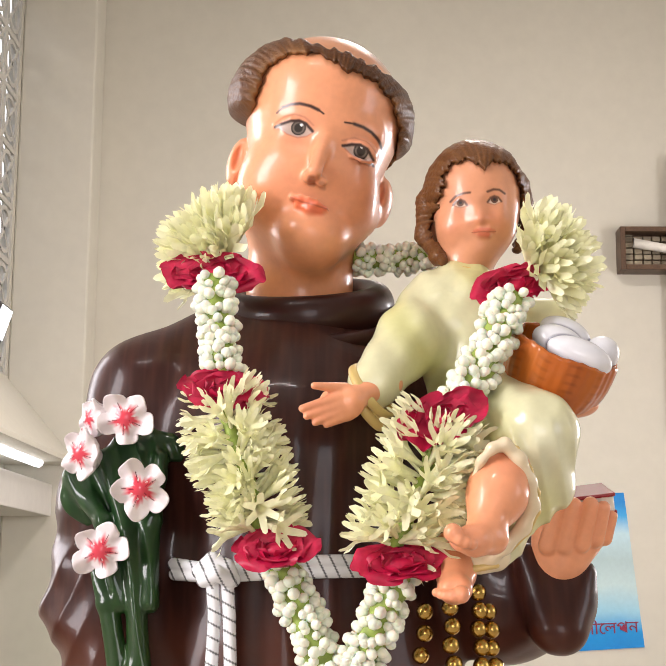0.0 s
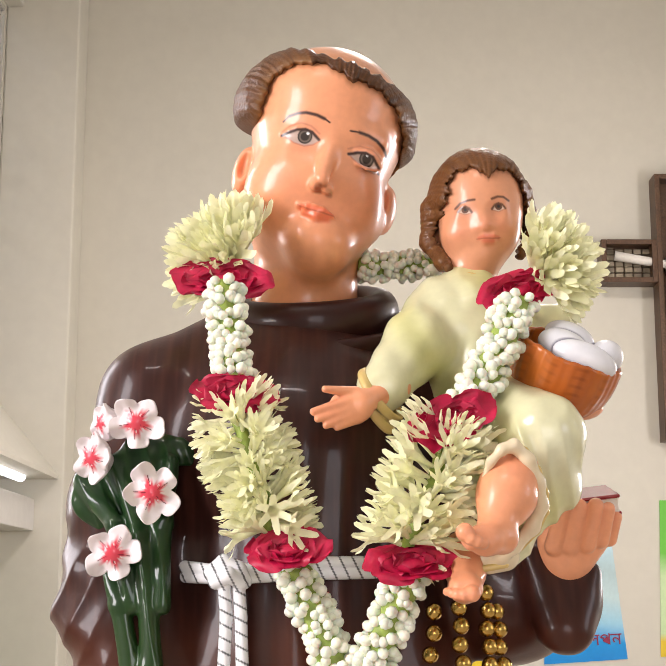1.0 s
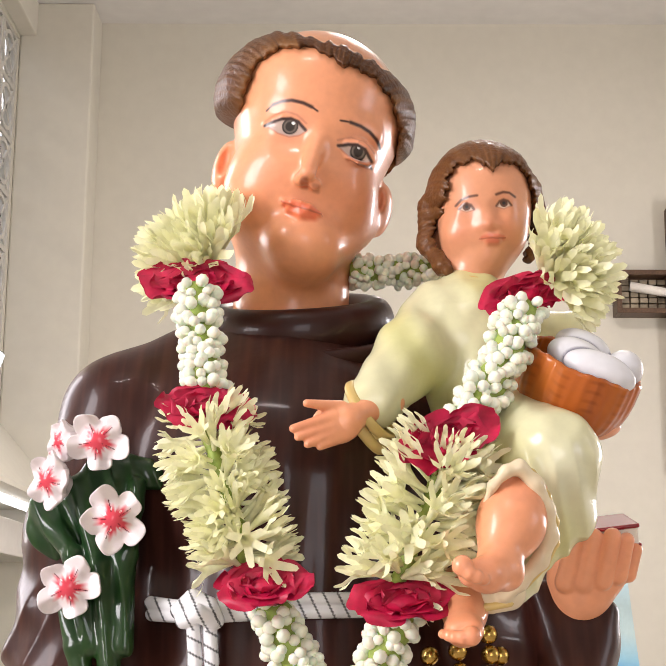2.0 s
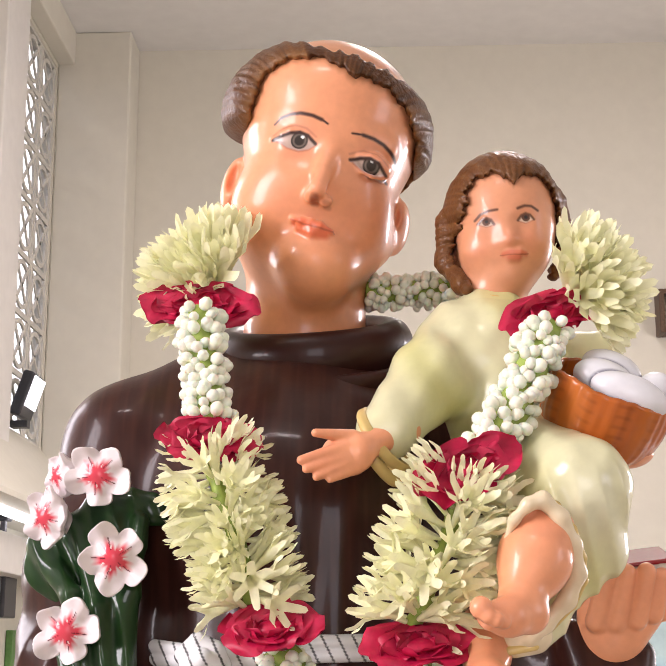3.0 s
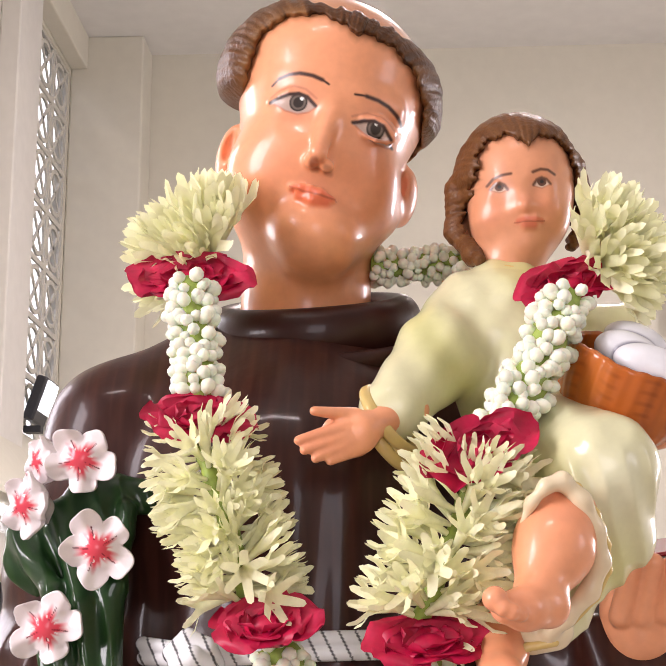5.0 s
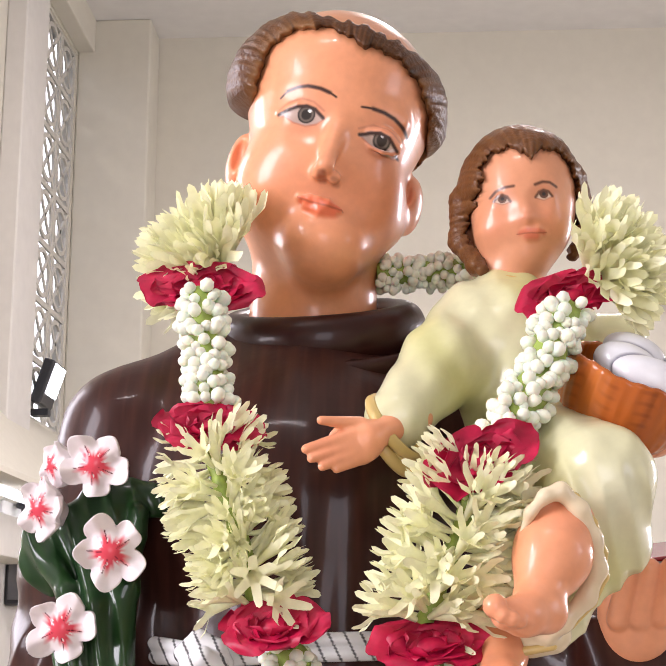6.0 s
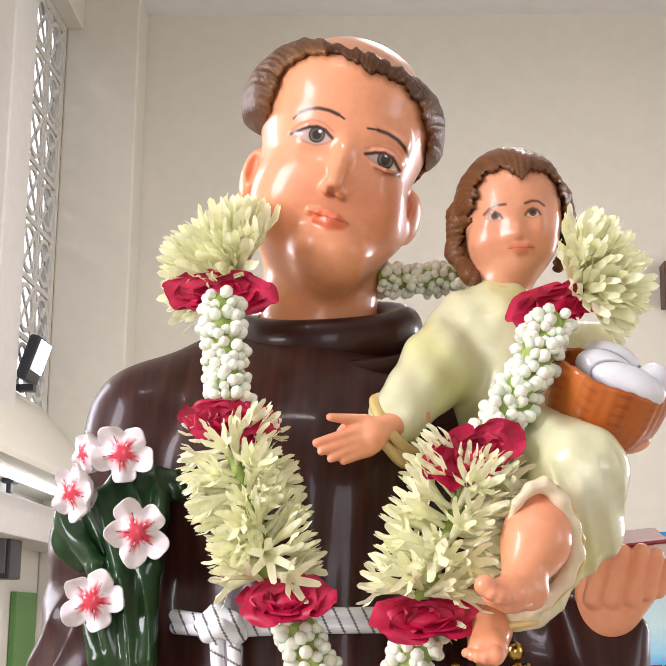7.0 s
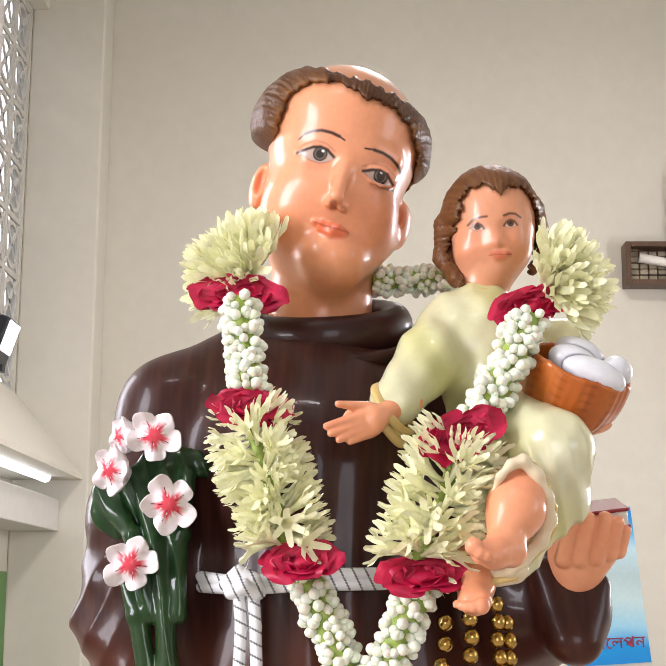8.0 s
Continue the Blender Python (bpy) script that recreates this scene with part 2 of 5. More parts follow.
def cross_box(lo, hi):
    b2 = bmesh.new()
    (x0, z0), (x1, z1) = lo, hi
    y0, y1, e = 12.03, 12.268, 0.05
    box(b2, (x0, y0, z0), (x0 + e, y1, z1), 0.006)
    box(b2, (x1 - e, y0, z0), (x1, y1, z1), 0.006)
    box(b2, (x0 + e, y0, z0), (x1 - e, y1, z0 + e), 0.006)
    box(b2, (x0 + e, y0, z1 - e), (x1 - e, y1, z1), 0.006)
    box(b2, (x0 + e, y1 - 0.06, z0 + e), (x1 - e, y1, z1 - e))
    return b2


part("arm", cross_box((2.66, 4.475), (3.20, 4.90)), WOOD, crucifix, matrix=OFF)
part("arm", cross_box((3.66, 4.475), (4.20, 4.90)), WOOD, crucifix, matrix=OFF)
part("upright", cross_box((3.20, 2.95), (3.66, 5.56)), WOOD, crucifix, matrix=OFF)
rnd = random.Random(4)
for k in range(26):
    x, z = 2.73 + 0.088 * (k % 5), 4.54 + 0.06 * (k // 5)
    part("panel_piece", box(bmesh.new(), (x, 12.17 - 0.02 * rnd.random(), z), (x + 0.075, 12.206, z + 0.05), 0.006), STONE, crucifix, matrix=OFF)
bm = bmesh.new()
for a, b, r in (((2.8, 12.1, 4.75), (3.3, 12.08, 4.66), 0.05), ((3.3, 12.08, 4.66), (3.56, 12.08, 4.66), 0.09), ((3.56, 12.08, 4.66), (4.06, 12.1, 4.75), 0.05), ((3.43, 12.1, 4.7), (3.43, 12.1, 3.6), 0.1)):
    va, vb = Vector(a), Vector(b)
    bmesh.ops.create_cone(bm, segments=12, radius1=r, radius2=r * 0.8, depth=(vb - va).length, cap_ends=True, matrix=Matrix.Translation((va + vb) / 2) @ (vb - va).to_track_quat("Z", "Y").to_matrix().to_4x4())
part("corpus", bm, IVORY, crucifix, "pale carved shape", smooth=True, matrix=OFF)


# posters on the back wall
def print_ink(name, stops):
    """Printed paper whose inks fade into one another from the foot up."""
    m = mat(name, (1, 1, 1), 0.4, grain=0.03, scale=30)
    t = m.node_tree
    co, sep, ramp, cloud, add = (t.nodes.new("ShaderNode" + k) for k in ("TexCoord", "SeparateXYZ", "ValToRGB", "TexNoise", "Math"))
    cloud.inputs["Scale"].default_value = 2.6
    add.operation, add.inputs[1].default_value = "MULTIPLY_ADD", 0.10
    while len(ramp.color_ramp.elements) < len(stops):
        ramp.color_ramp.elements.new(0.5)
    for e, (at, color) in zip(ramp.color_ramp.elements, stops):
        e.position, e.color = at, (*color, 1)
    t.links.new(co.outputs["Generated"], sep.inputs[0])
    t.links.new(co.outputs["Object"], cloud.inputs["Vector"])
    t.links.new(cloud.outputs["Fac"], add.inputs[0])
    t.links.new(sep.outputs["Z"], add.inputs[2])
    t.links.new(add.outputs[0], ramp.inputs[0])
    hsv = next(n for n in t.nodes if n.type == "HUE_SAT")
    t.links.new(ramp.outputs[0], hsv.inputs["Color"])
    return m


def poster(name, corners, label, ink):
    """corners: lower left, lower right, upper right, upper left."""
    root = tagged(empty(name, (*corners[0][:1], 12.25, corners[0][1])), label, "poster", "posters on the back wall")
    bm2 = bmesh.new()
    fr = [bm2.verts.new((x, 12.257, z)) for x, z in corners]
    bk = [bm2.verts.new((x, 12.266, z)) for x, z in corners]
    bm2.faces.new(fr)
    bm2.faces.new(bk[::-1])
    for k in range(4):
        bm2.faces.new((fr[k], bk[k], bk[(k + 1) % 4], fr[(k + 1) % 4]))
    part("printed_sheet", bm2, ink, root, matrix=Matrix.Translation(-Vector(root.location)))
    return root


blue = poster("blue_poster", ((2.03, 0.88), (2.81, 0.93), (2.66, 2.36), (2.1, 2.33)), "blue printed poster with dark red lettering on the wall", print_ink("blue poster print", ((0.0, (0.0, 0.20, 0.62)), (0.18, (0.0, 0.28, 0.68)), (0.30, (0.30, 0.58, 0.74)), (0.46, (0.50, 0.66, 0.68)), (0.62, (0.42, 0.56, 0.58)), (0.78, (0.48, 0.68, 0.76)), (0.90, (0.04, 0.36, 0.74)), (1.0, (0.0, 0.22, 0.62)))))
poster("yellow_poster", ((1.3, 0.86), (1.74, 0.86), (1.72, 2.3), (1.3, 2.3)), "yellow and cream printed poster on the wall", print_ink("yellow poster print", ((0.0, (0.75, 0.55, 0.02)), (0.17, (0.75, 0.55, 0.02)), (0.21, (0.70, 0.68, 0.50)), (1.0, (0.7, 0.68, 0.5)))))
poster("green_poster", ((3.12, 0.95), (3.9, 0.95), (3.95, 2.4), (3.17, 2.4)), "green and white printed poster on the wall", print_ink("green poster print", ((0.0, (0.7, 0.5, 0.02)), (0.14, (0.7, 0.5, 0.02)), (0.2, (0.55, 0.72, 0.4)), (0.55, (0.55, 0.72, 0.4)), (0.7, (0.12, 0.5, 0.03)), (1.0, (0.12, 0.5, 0.03)))))
words = bpy.data.curves.new("lettering", "FONT")
words.body, words.size, words.extrude = "\u09c7\u09b0\u09be\u0997\u09c0\u09c7\u09b2\u09aa\u09a8", 0.155, 0.003
words.materials.append(plain("dark red print", (0.25, 0.02, 0.06)))
ob = new("lettering", words)
ob.parent = blue
ob.matrix_basis = Matrix.Translation(-Vector(blue.location)) @ pose(2.06, 12.252, 1.03, 90, -3, 0)
slab("green_shutter", (XL + 0.002, 10.9, 0.2), (XL + 0.06, 11.6, 1.72), GREEN, 0.01, label="green painted shutter on the side wall", category="shutter")

# ---- sculpting: signed distance forms meshed on a fine grid ----
V3 = lambda p: np.array(p, dtype=np.float32)


def sph(P, c, r):
    return np.linalg.norm(P - V3(c), axis=1) - r


def ell(P, c, r, R=None):
    q = P - V3(c)
    if R is not None:
        q = q @ R
    r = V3(r)
    k0 = np.linalg.norm(q / r, axis=1)
    k1 = np.linalg.norm(q / (r * r), axis=1) + 1e-9
    return k0 * (k0 - 1) / k1


def cap(P, a, b, ra, rb=None):
    a, b = V3(a), V3(b)
    rb = ra if rb is None else rb
    ba = b - a
    h = np.clip((P - a) @ ba / (ba @ ba), 0, 1)
    return np.linalg.norm(P - a - h[:, None] * ba, axis=1) - (ra + (rb - ra) * h)


def rbox(P, c, half, R, r):
    q = np.abs((P - V3(c)) @ R) - (V3(half) - r)
    return np.linalg.norm(np.maximum(q, 0), axis=1) + np.minimum(q.max(axis=1), 0) - r


def tor(P, c, R, rx, ry, r, flat=1.0):
    q = (P - V3(c)) @ R
    k = np.sqrt((q[:, 0] / rx) ** 2 + (q[:, 1] / ry) ** 2) + 1e-9
    ring = (k - 1) * (rx + ry) / 2
    return np.sqrt(ring ** 2 + (q[:, 2] / flat) ** 2) - r


def smin(a, b, k):
    h = np.clip(0.5 + 0.5 * (b - a) / k, 0, 1)
    return b + (a - b) * h - k * h * (1 - h)


def smax(a, b, k):
    return -smin(-a, -b, k)


def chain(P, pts, k=0.004):
    d = None
    for (a, ra), (b, rb) in zip(pts, pts[1:]):
        e = cap(P, a, b, ra, rb)
        d = e if d is None else smin(d, e, k)
    return d


def blend(k, *fields):
    d = fields[0]
    for e in fields[1:]:
        d = smin(d, e, k)
    return d


def axes(rx=0.0, ry=0.0, rz=0.0):
    return np.array(Euler((radians(rx), radians(ry), radians(rz))).to_matrix(), dtype=np.float32)


def sculpt(forms, lo, hi, h):
    """forms: (distance function, colour or colour function). Gives vertices, quads and colours of their union."""
    B = 8
    lo, hi = np.array(lo, float), np.array(hi, float)
    scan = np.stack(np.meshgrid(*[np.arange(a, b + 0.006, 0.006) for a, b in zip(lo, hi)], indexing="ij"), -1).reshape(-1, 3).astype(np.float32)
    near = np.concatenate([np.minimum.reduce([f(scan[i:i + 300000]) for f, _ in forms]) for i in range(0, len(scan), 300000)]) < 0.009
    lo, hi = np.maximum(lo, scan[near].min(0) - 0.006), np.minimum(hi, scan[near].max(0) + 0.006)
    nb = np.ceil((hi - lo) / (h * B)).astype(int)
    union = lambda P: np.minimum.reduce([f(P) for f, _ in forms])
    axis = [lo[i] + (np.arange(nb[i]) * B + (B - 1) / 2) * h for i in range(3)]
    C = np.stack(np.meshgrid(*axis, indexing="ij"), -1).reshape(-1, 3).astype(np.float32)
    fc = np.concatenate([union(C[i:i + 200000]) for i in range(0, len(C), 200000)])
    F = np.repeat(np.repeat(np.repeat(fc.reshape(nb), B, 0), B, 1), B, 2).astype(np.float32)
    hot = np.nonzero(np.abs(fc) < h * B * 1.15)[0]
    off = np.stack(np.meshgrid(*[np.arange(B)] * 3, indexing="ij"), -1).reshape(-1, 3)
    bi = np.stack(np.unravel_index(hot, nb), -1) * B
    for s in range(0, len(hot), 600):
        ix = (bi[s:s + 600, None, :] + off[None]).reshape(-1, 3)
        F[ix[:, 0], ix[:, 1], ix[:, 2]] = union((lo + ix * h).astype(np.float32))
    inside = F < 0
    nx, ny, nz = F.shape
    cnt = sum(inside[a:nx - 1 + a, b:ny - 1 + b, c:nz - 1 + c].astype(np.int8) for a in (0, 1) for b in (0, 1) for c in (0, 1))
    cell = np.stack(np.nonzero((cnt > 0) & (cnt < 8)), -1)
    ids = np.full((nx, ny, nz), -1, np.int32)
    ids[cell[:, 0], cell[:, 1], cell[:, 2]] = np.arange(len(cell))
    corner = np.array([(a, b, c) for a in (0, 1) for b in (0, 1) for c in (0, 1)])
    val = np.stack([F[cell[:, 0] + a, cell[:, 1] + b, cell[:, 2] + c] for a, b, c in corner], 1)
    acc, num = np.zeros((len(cell), 3)), np.zeros(len(cell))
    for i in range(8):
        for j in range(i + 1, 8):
            if np.abs(corner[i] - corner[j]).sum() != 1:
                continue
            cut = (val[:, i] < 0) != (val[:, j] < 0)
            t = np.where(cut, val[:, i] / np.where(cut, val[:, i] - val[:, j], 1), 0)
            acc += cut[:, None] * (corner[i] + t[:, None] * (corner[j] - corner[i]))
            num += cut
    verts = (lo + (cell + acc / num[:, None]) * h).astype(np.float32)
    quads = []
    for ax in range(3):
        o, p = [(1, 2), (2, 0), (0, 1)][ax]
        sl0, sl1 = [slice(1, -1)] * 3, [slice(1, -1)] * 3
        sl0[ax], sl1[ax] = slice(0, -1), slice(1, None)
        a, b = inside[tuple(sl0)], inside[tuple(sl1)]
        e = np.stack(np.nonzero(a != b), -1)
        flip = a[e[:, 0], e[:, 1], e[:, 2]]
        base = e + 1
        base[:, ax] = e[:, ax]
        q = []
        for do, dp in ((-1, -1), (0, -1), (0, 0), (-1, 0)):
            k = base.copy()
            k[:, o] += do
            k[:, p] += dp
            q.append(ids[k[:, 0], k[:, 1], k[:, 2]])
        q = np.stack(q, 1)
        q[~flip] = q[~flip][:, ::-1]
        quads.append(q)
    quads = np.concatenate(quads)
    quads = quads[(quads >= 0).all(1)]
    dist = np.stack([f(verts) for f, _ in forms])
    win = dist.argmin(0)
    col = np.ones((len(verts), 3), np.float32)
    for i, (_, c) in enumerate(forms):
        k = win == i
        if k.any():
            col[k] = c(verts[k]) if callable(c) else np.array(c, np.float32)
    return verts, quads, col


def mesh_from(name, pieces, materials):
    verts, quads, cols, slots, n = [], [], [], [], 0
    for v, q, c, m in pieces:
        slots.append(np.full(len(q), materials.index(m), np.int32))
        verts.append(v)
        quads.append(q + n)
        cols.append(c)
        n += len(v)
    verts, quads, cols = np.concatenate(verts), np.concatenate(quads), np.concatenate(cols)
    me = bpy.data.meshes.new(name)
    me.vertices.add(len(verts))
    me.vertices.foreach_set("co", verts.astype(np.float32).ravel())
    me.loops.add(quads.size)
    me.loops.foreach_set("vertex_index", quads.astype(np.int32).ravel())
    me.polygons.add(len(quads))
    me.polygons.foreach_set("loop_start", np.arange(0, quads.size, 4, dtype=np.int32))
    me.polygons.foreach_set("use_smooth", np.ones(len(quads), bool))
    me.polygons.foreach_set("material_index", np.concatenate(slots))
    me.update(calc_edges=True)
    at = me.color_attributes.new("paint", "FLOAT_COLOR", "POINT")
    at.data.foreach_set("color", np.concatenate([cols, np.ones((len(cols), 1), np.float32)], 1).astype(np.float32).ravel())
    for m in materials:
        me.materials.append(m)
    me.validate()
    return me


def stroke(P, pts, w):
    """Cover, 0 to 1, of a painted stroke along points, seen from the front."""
    d = np.full(len(P), 9.0, np.float32)
    for a, b in zip(pts, pts[1:]):
        a, b = V3(a)[[0, 2]], V3(b)[[0, 2]]
        ba, q = b - a, P[:, [0, 2]] - a
        h = np.clip(q @ ba / (ba @ ba), 0, 1)
        d = np.minimum(d, np.linalg.norm(q - h[:, None] * ba, axis=1))
    return np.clip(1.5 - d / w, 0, 1)


def over(col, cover, paint):
    return col + (np.array(paint, np.float32) - col) * np.clip(cover, 0, 1)[:, None]


def soft(P, c, r):
    return np.exp(-(((P - V3(c)) / r) ** 2).sum(1))


SKIN, HAIR, ROBE, CLOTH = (0.79, 0.332, 0.170), (0.075, 0.027, 0.008), (0.034, 0.0095, 0.0070), (0.66, 0.64, 0.40)
GILT, WHITE, LEAF, RED, CLAY = (0.62, 0.45, 0.16), (0.82, 0.82, 0.84), (0.010, 0.036, 0.010), (0.28, 0.015, 0.02), (0.42, 0.10, 0.014)

# the friar's head
HEAD = axes(0, 19, 0)
SC = V3((0.0209, 0.0850, 1.8916))


def hairline(q, centre, angles, reach):
    """How far a point lies behind the edge of the hair, and its angle round the face."""
    x, z = q[:, 0] - centre[0], q[:, 2] - centre[1]
    a = np.arctan2(x, z)
    r = np.interp(a, angles, reach) + 0.0012 * np.sin(23 * a) + 0.0009 * np.sin(57 * a + 1)
    return np.hypot(x, z) - r, a


def head_hairline(q):
    return hairline(q, (0.0180, -0.0355), [-1.477, -1.299, -1.163, -1.03, -0.89, -0.696, -0.442, -0.282, -0.102, 0.187, 0.447, 0.716, 1.047, 1.388, 1.675], [0.0703, 0.0721, 0.0772, 0.0801, 0.0811, 0.0751, 0.068, 0.0611, 0.0544, 0.0589, 0.0617, 0.0625, 0.0591, 0.0548, 0.0521])


def head_form(P):
    d = ell(P, SC, (0.067, 0.082, 0.0665), HEAD)
    d = smin(d, ell(P, (0.0135, 0.0600, 1.8394), (0.0550, 0.060, 0.0690), HEAD), 0.02)
    d = smin(d, ell(P, (0.0255, 0.0620, 1.9032), (0.056, 0.050, 0.040), HEAD), 0.015)
    d = blend(0.02, d, sph(P, (-0.0179, 0.0430, 1.8197), 0.029), sph(P, (0.0392, 0.0460, 1.8106), 0.023))
    d = smin(d, cap(P, (-0.0273, 0.0700, 1.8099), (0.0084, 0.0360, 1.7744), 0.021, 0.023), 0.02)
    d = smin(d, cap(P, (0.0484, 0.0680, 1.7996), (0.0173, 0.0360, 1.7730), 0.016, 0.021), 0.02)
    d = smin(d, ell(P, (0.0108, 0.0220, 1.7741), (0.021, 0.017, 0.014), HEAD), 0.018)
    d = blend(0.012, d, cap(P, (-0.0094, 0.0240, 1.8779), (0.0142, 0.0180, 1.8758), 0.006), cap(P, (0.0410, 0.0180, 1.8659), (0.0625, 0.0280, 1.8592), 0.006))
    for c in ((0.0025, -0.0120, 1.8494), (0.0501, -0.0100, 1.8314)):
        d = smax(d, -ell(P, c, (0.019, 0.016, 0.014), HEAD), 0.012)
    for c in ((-0.0001, 0.0195, 1.8620), (0.0511, 0.0215, 1.8435)):
        d = smin(d, ell(P, c, (0.0155, 0.0130, 0.0098), HEAD), 0.002)
    for lid, r in (([(-0.0163, 0.0150, 1.8622), (-0.0100, 0.0105, 1.8639), (-0.0035, 0.0080, 1.8656), (0.0027, 0.0075, 1.8654), (0.0084, 0.0085, 1.8626), (0.0139, 0.0110, 1.8567)], 0.0019), ([(-0.0149, 0.0145, 1.8603), (-0.0075, 0.0105, 1.8536), (0.0011, 0.0085, 1.8502), (0.0085, 0.0090, 1.8514), (0.0139, 0.0110, 1.8556)], 0.0013),
                   ([(0.0370, 0.0120, 1.8447), (0.0438, 0.0095, 1.8463), (0.0513, 0.0090, 1.8458), (0.0574, 0.0105, 1.8428), (0.0623, 0.0170, 1.8350)], 0.0019), ([(0.0377, 0.0120, 1.8433), (0.0445, 0.0100, 1.8359), (0.0520, 0.0105, 1.8322), (0.0588, 0.0145, 1.8321), (0.0623, 0.0170, 1.8343)], 0.0013)):
        d = smin(d, chain(P, [(p, r) for p in lid], 0.001), 0.003)
    nose = blend(0.006, cap(P, (0.0254, 0.0120, 1.8585), (0.0156, -0.0090, 1.8172), 0.0046, 0.0060), sph(P, (0.0105, -0.0010, 1.8150), 0.0044), sph(P, (0.0212, 0.0000, 1.8115), 0.0042))
    d = smin(d, nose, 0.007)
    d = smin(d, chain(P, [((-0.0025, 0.0085, 1.8011), 0.0014), ((0.0044, 0.0050, 1.7991), 0.0028), ((0.0105, 0.0040, 1.7974), 0.0027), ((0.0165, 0.0045, 1.7955), 0.0028), ((0.0245, 0.0085, 1.7918), 0.0014)], 0.003), 0.004)
    d = smin(d, chain(P, [((0.0023, 0.0080, 1.7947), 0.0020), ((0.0111, 0.0055, 1.7909), 0.0036), ((0.0198, 0.0080, 1.7899), 0.0020)], 0.003), 0.004)
    for c, s in (((-0.0524, 0.0850, 1.8536), 1), ((0.0680, 0.0760, 1.8154), -1)):
        ear = ell(P, c, (0.0085, 0.016, 0.0215), axes(0, 14, 24 * s - 6))
        hollow = ell(P, (c[0] + 0.001 * s, c[1] - 0.014, c[2] + 0.003), (0.0052, 0.010, 0.0135), axes(0, 14, 0))
        d = smin(d, smax(ear, -hollow, 0.004), 0.005)
    return smin(d, cap(P, (0.0034, 0.0980, 1.8131), (-0.0005, 0.0920, 1.7049), 0.044, 0.0455), 0.022)


def hair_form(P):
    q = (P - SC) @ HEAD
    x, f, z = q[:, 0], -q[:, 1], q[:, 2]
    t, a = head_hairline(q)
    edge = np.exp(-np.clip(t, 0, 1) / 0.014)
    flat = 0.0045 + 0.0065 * np.clip((np.abs(a) - 0.6) / 0.5, 0, 1)
    d = ell(P, SC + V3((-0.0020, 0, 0.0007)), (0.0835, 0.094, 0.0640), HEAD)
    d = d + flat * edge - 0.0007 * edge * np.abs(np.sin(13 * a + 1.6 * np.sin(7 * a)))
    d = d + 0.00022 * np.sin(85 * a + 5 * np.sin(6 * a) + 160 * t) + 0.0006 * np.sin(170 * x + 90 * z) * np.sin(150 * f + 70 * z)
    d = smax(d, np.where(f > -0.02, -t, -1.0), 0.002)
    crown = np.maximum((np.sqrt((x / 0.058) ** 2 + (f / 0.072) ** 2) - 1) * 0.05 + 0.0012 * np.sin(40 * a), 0.02 - z)
    d = smax(d, -crown, 0.005)
    return smax(d, -(z + 0.034 + 0.10 * x + 0.35 * np.minimum(f, 0.0)), 0.008)


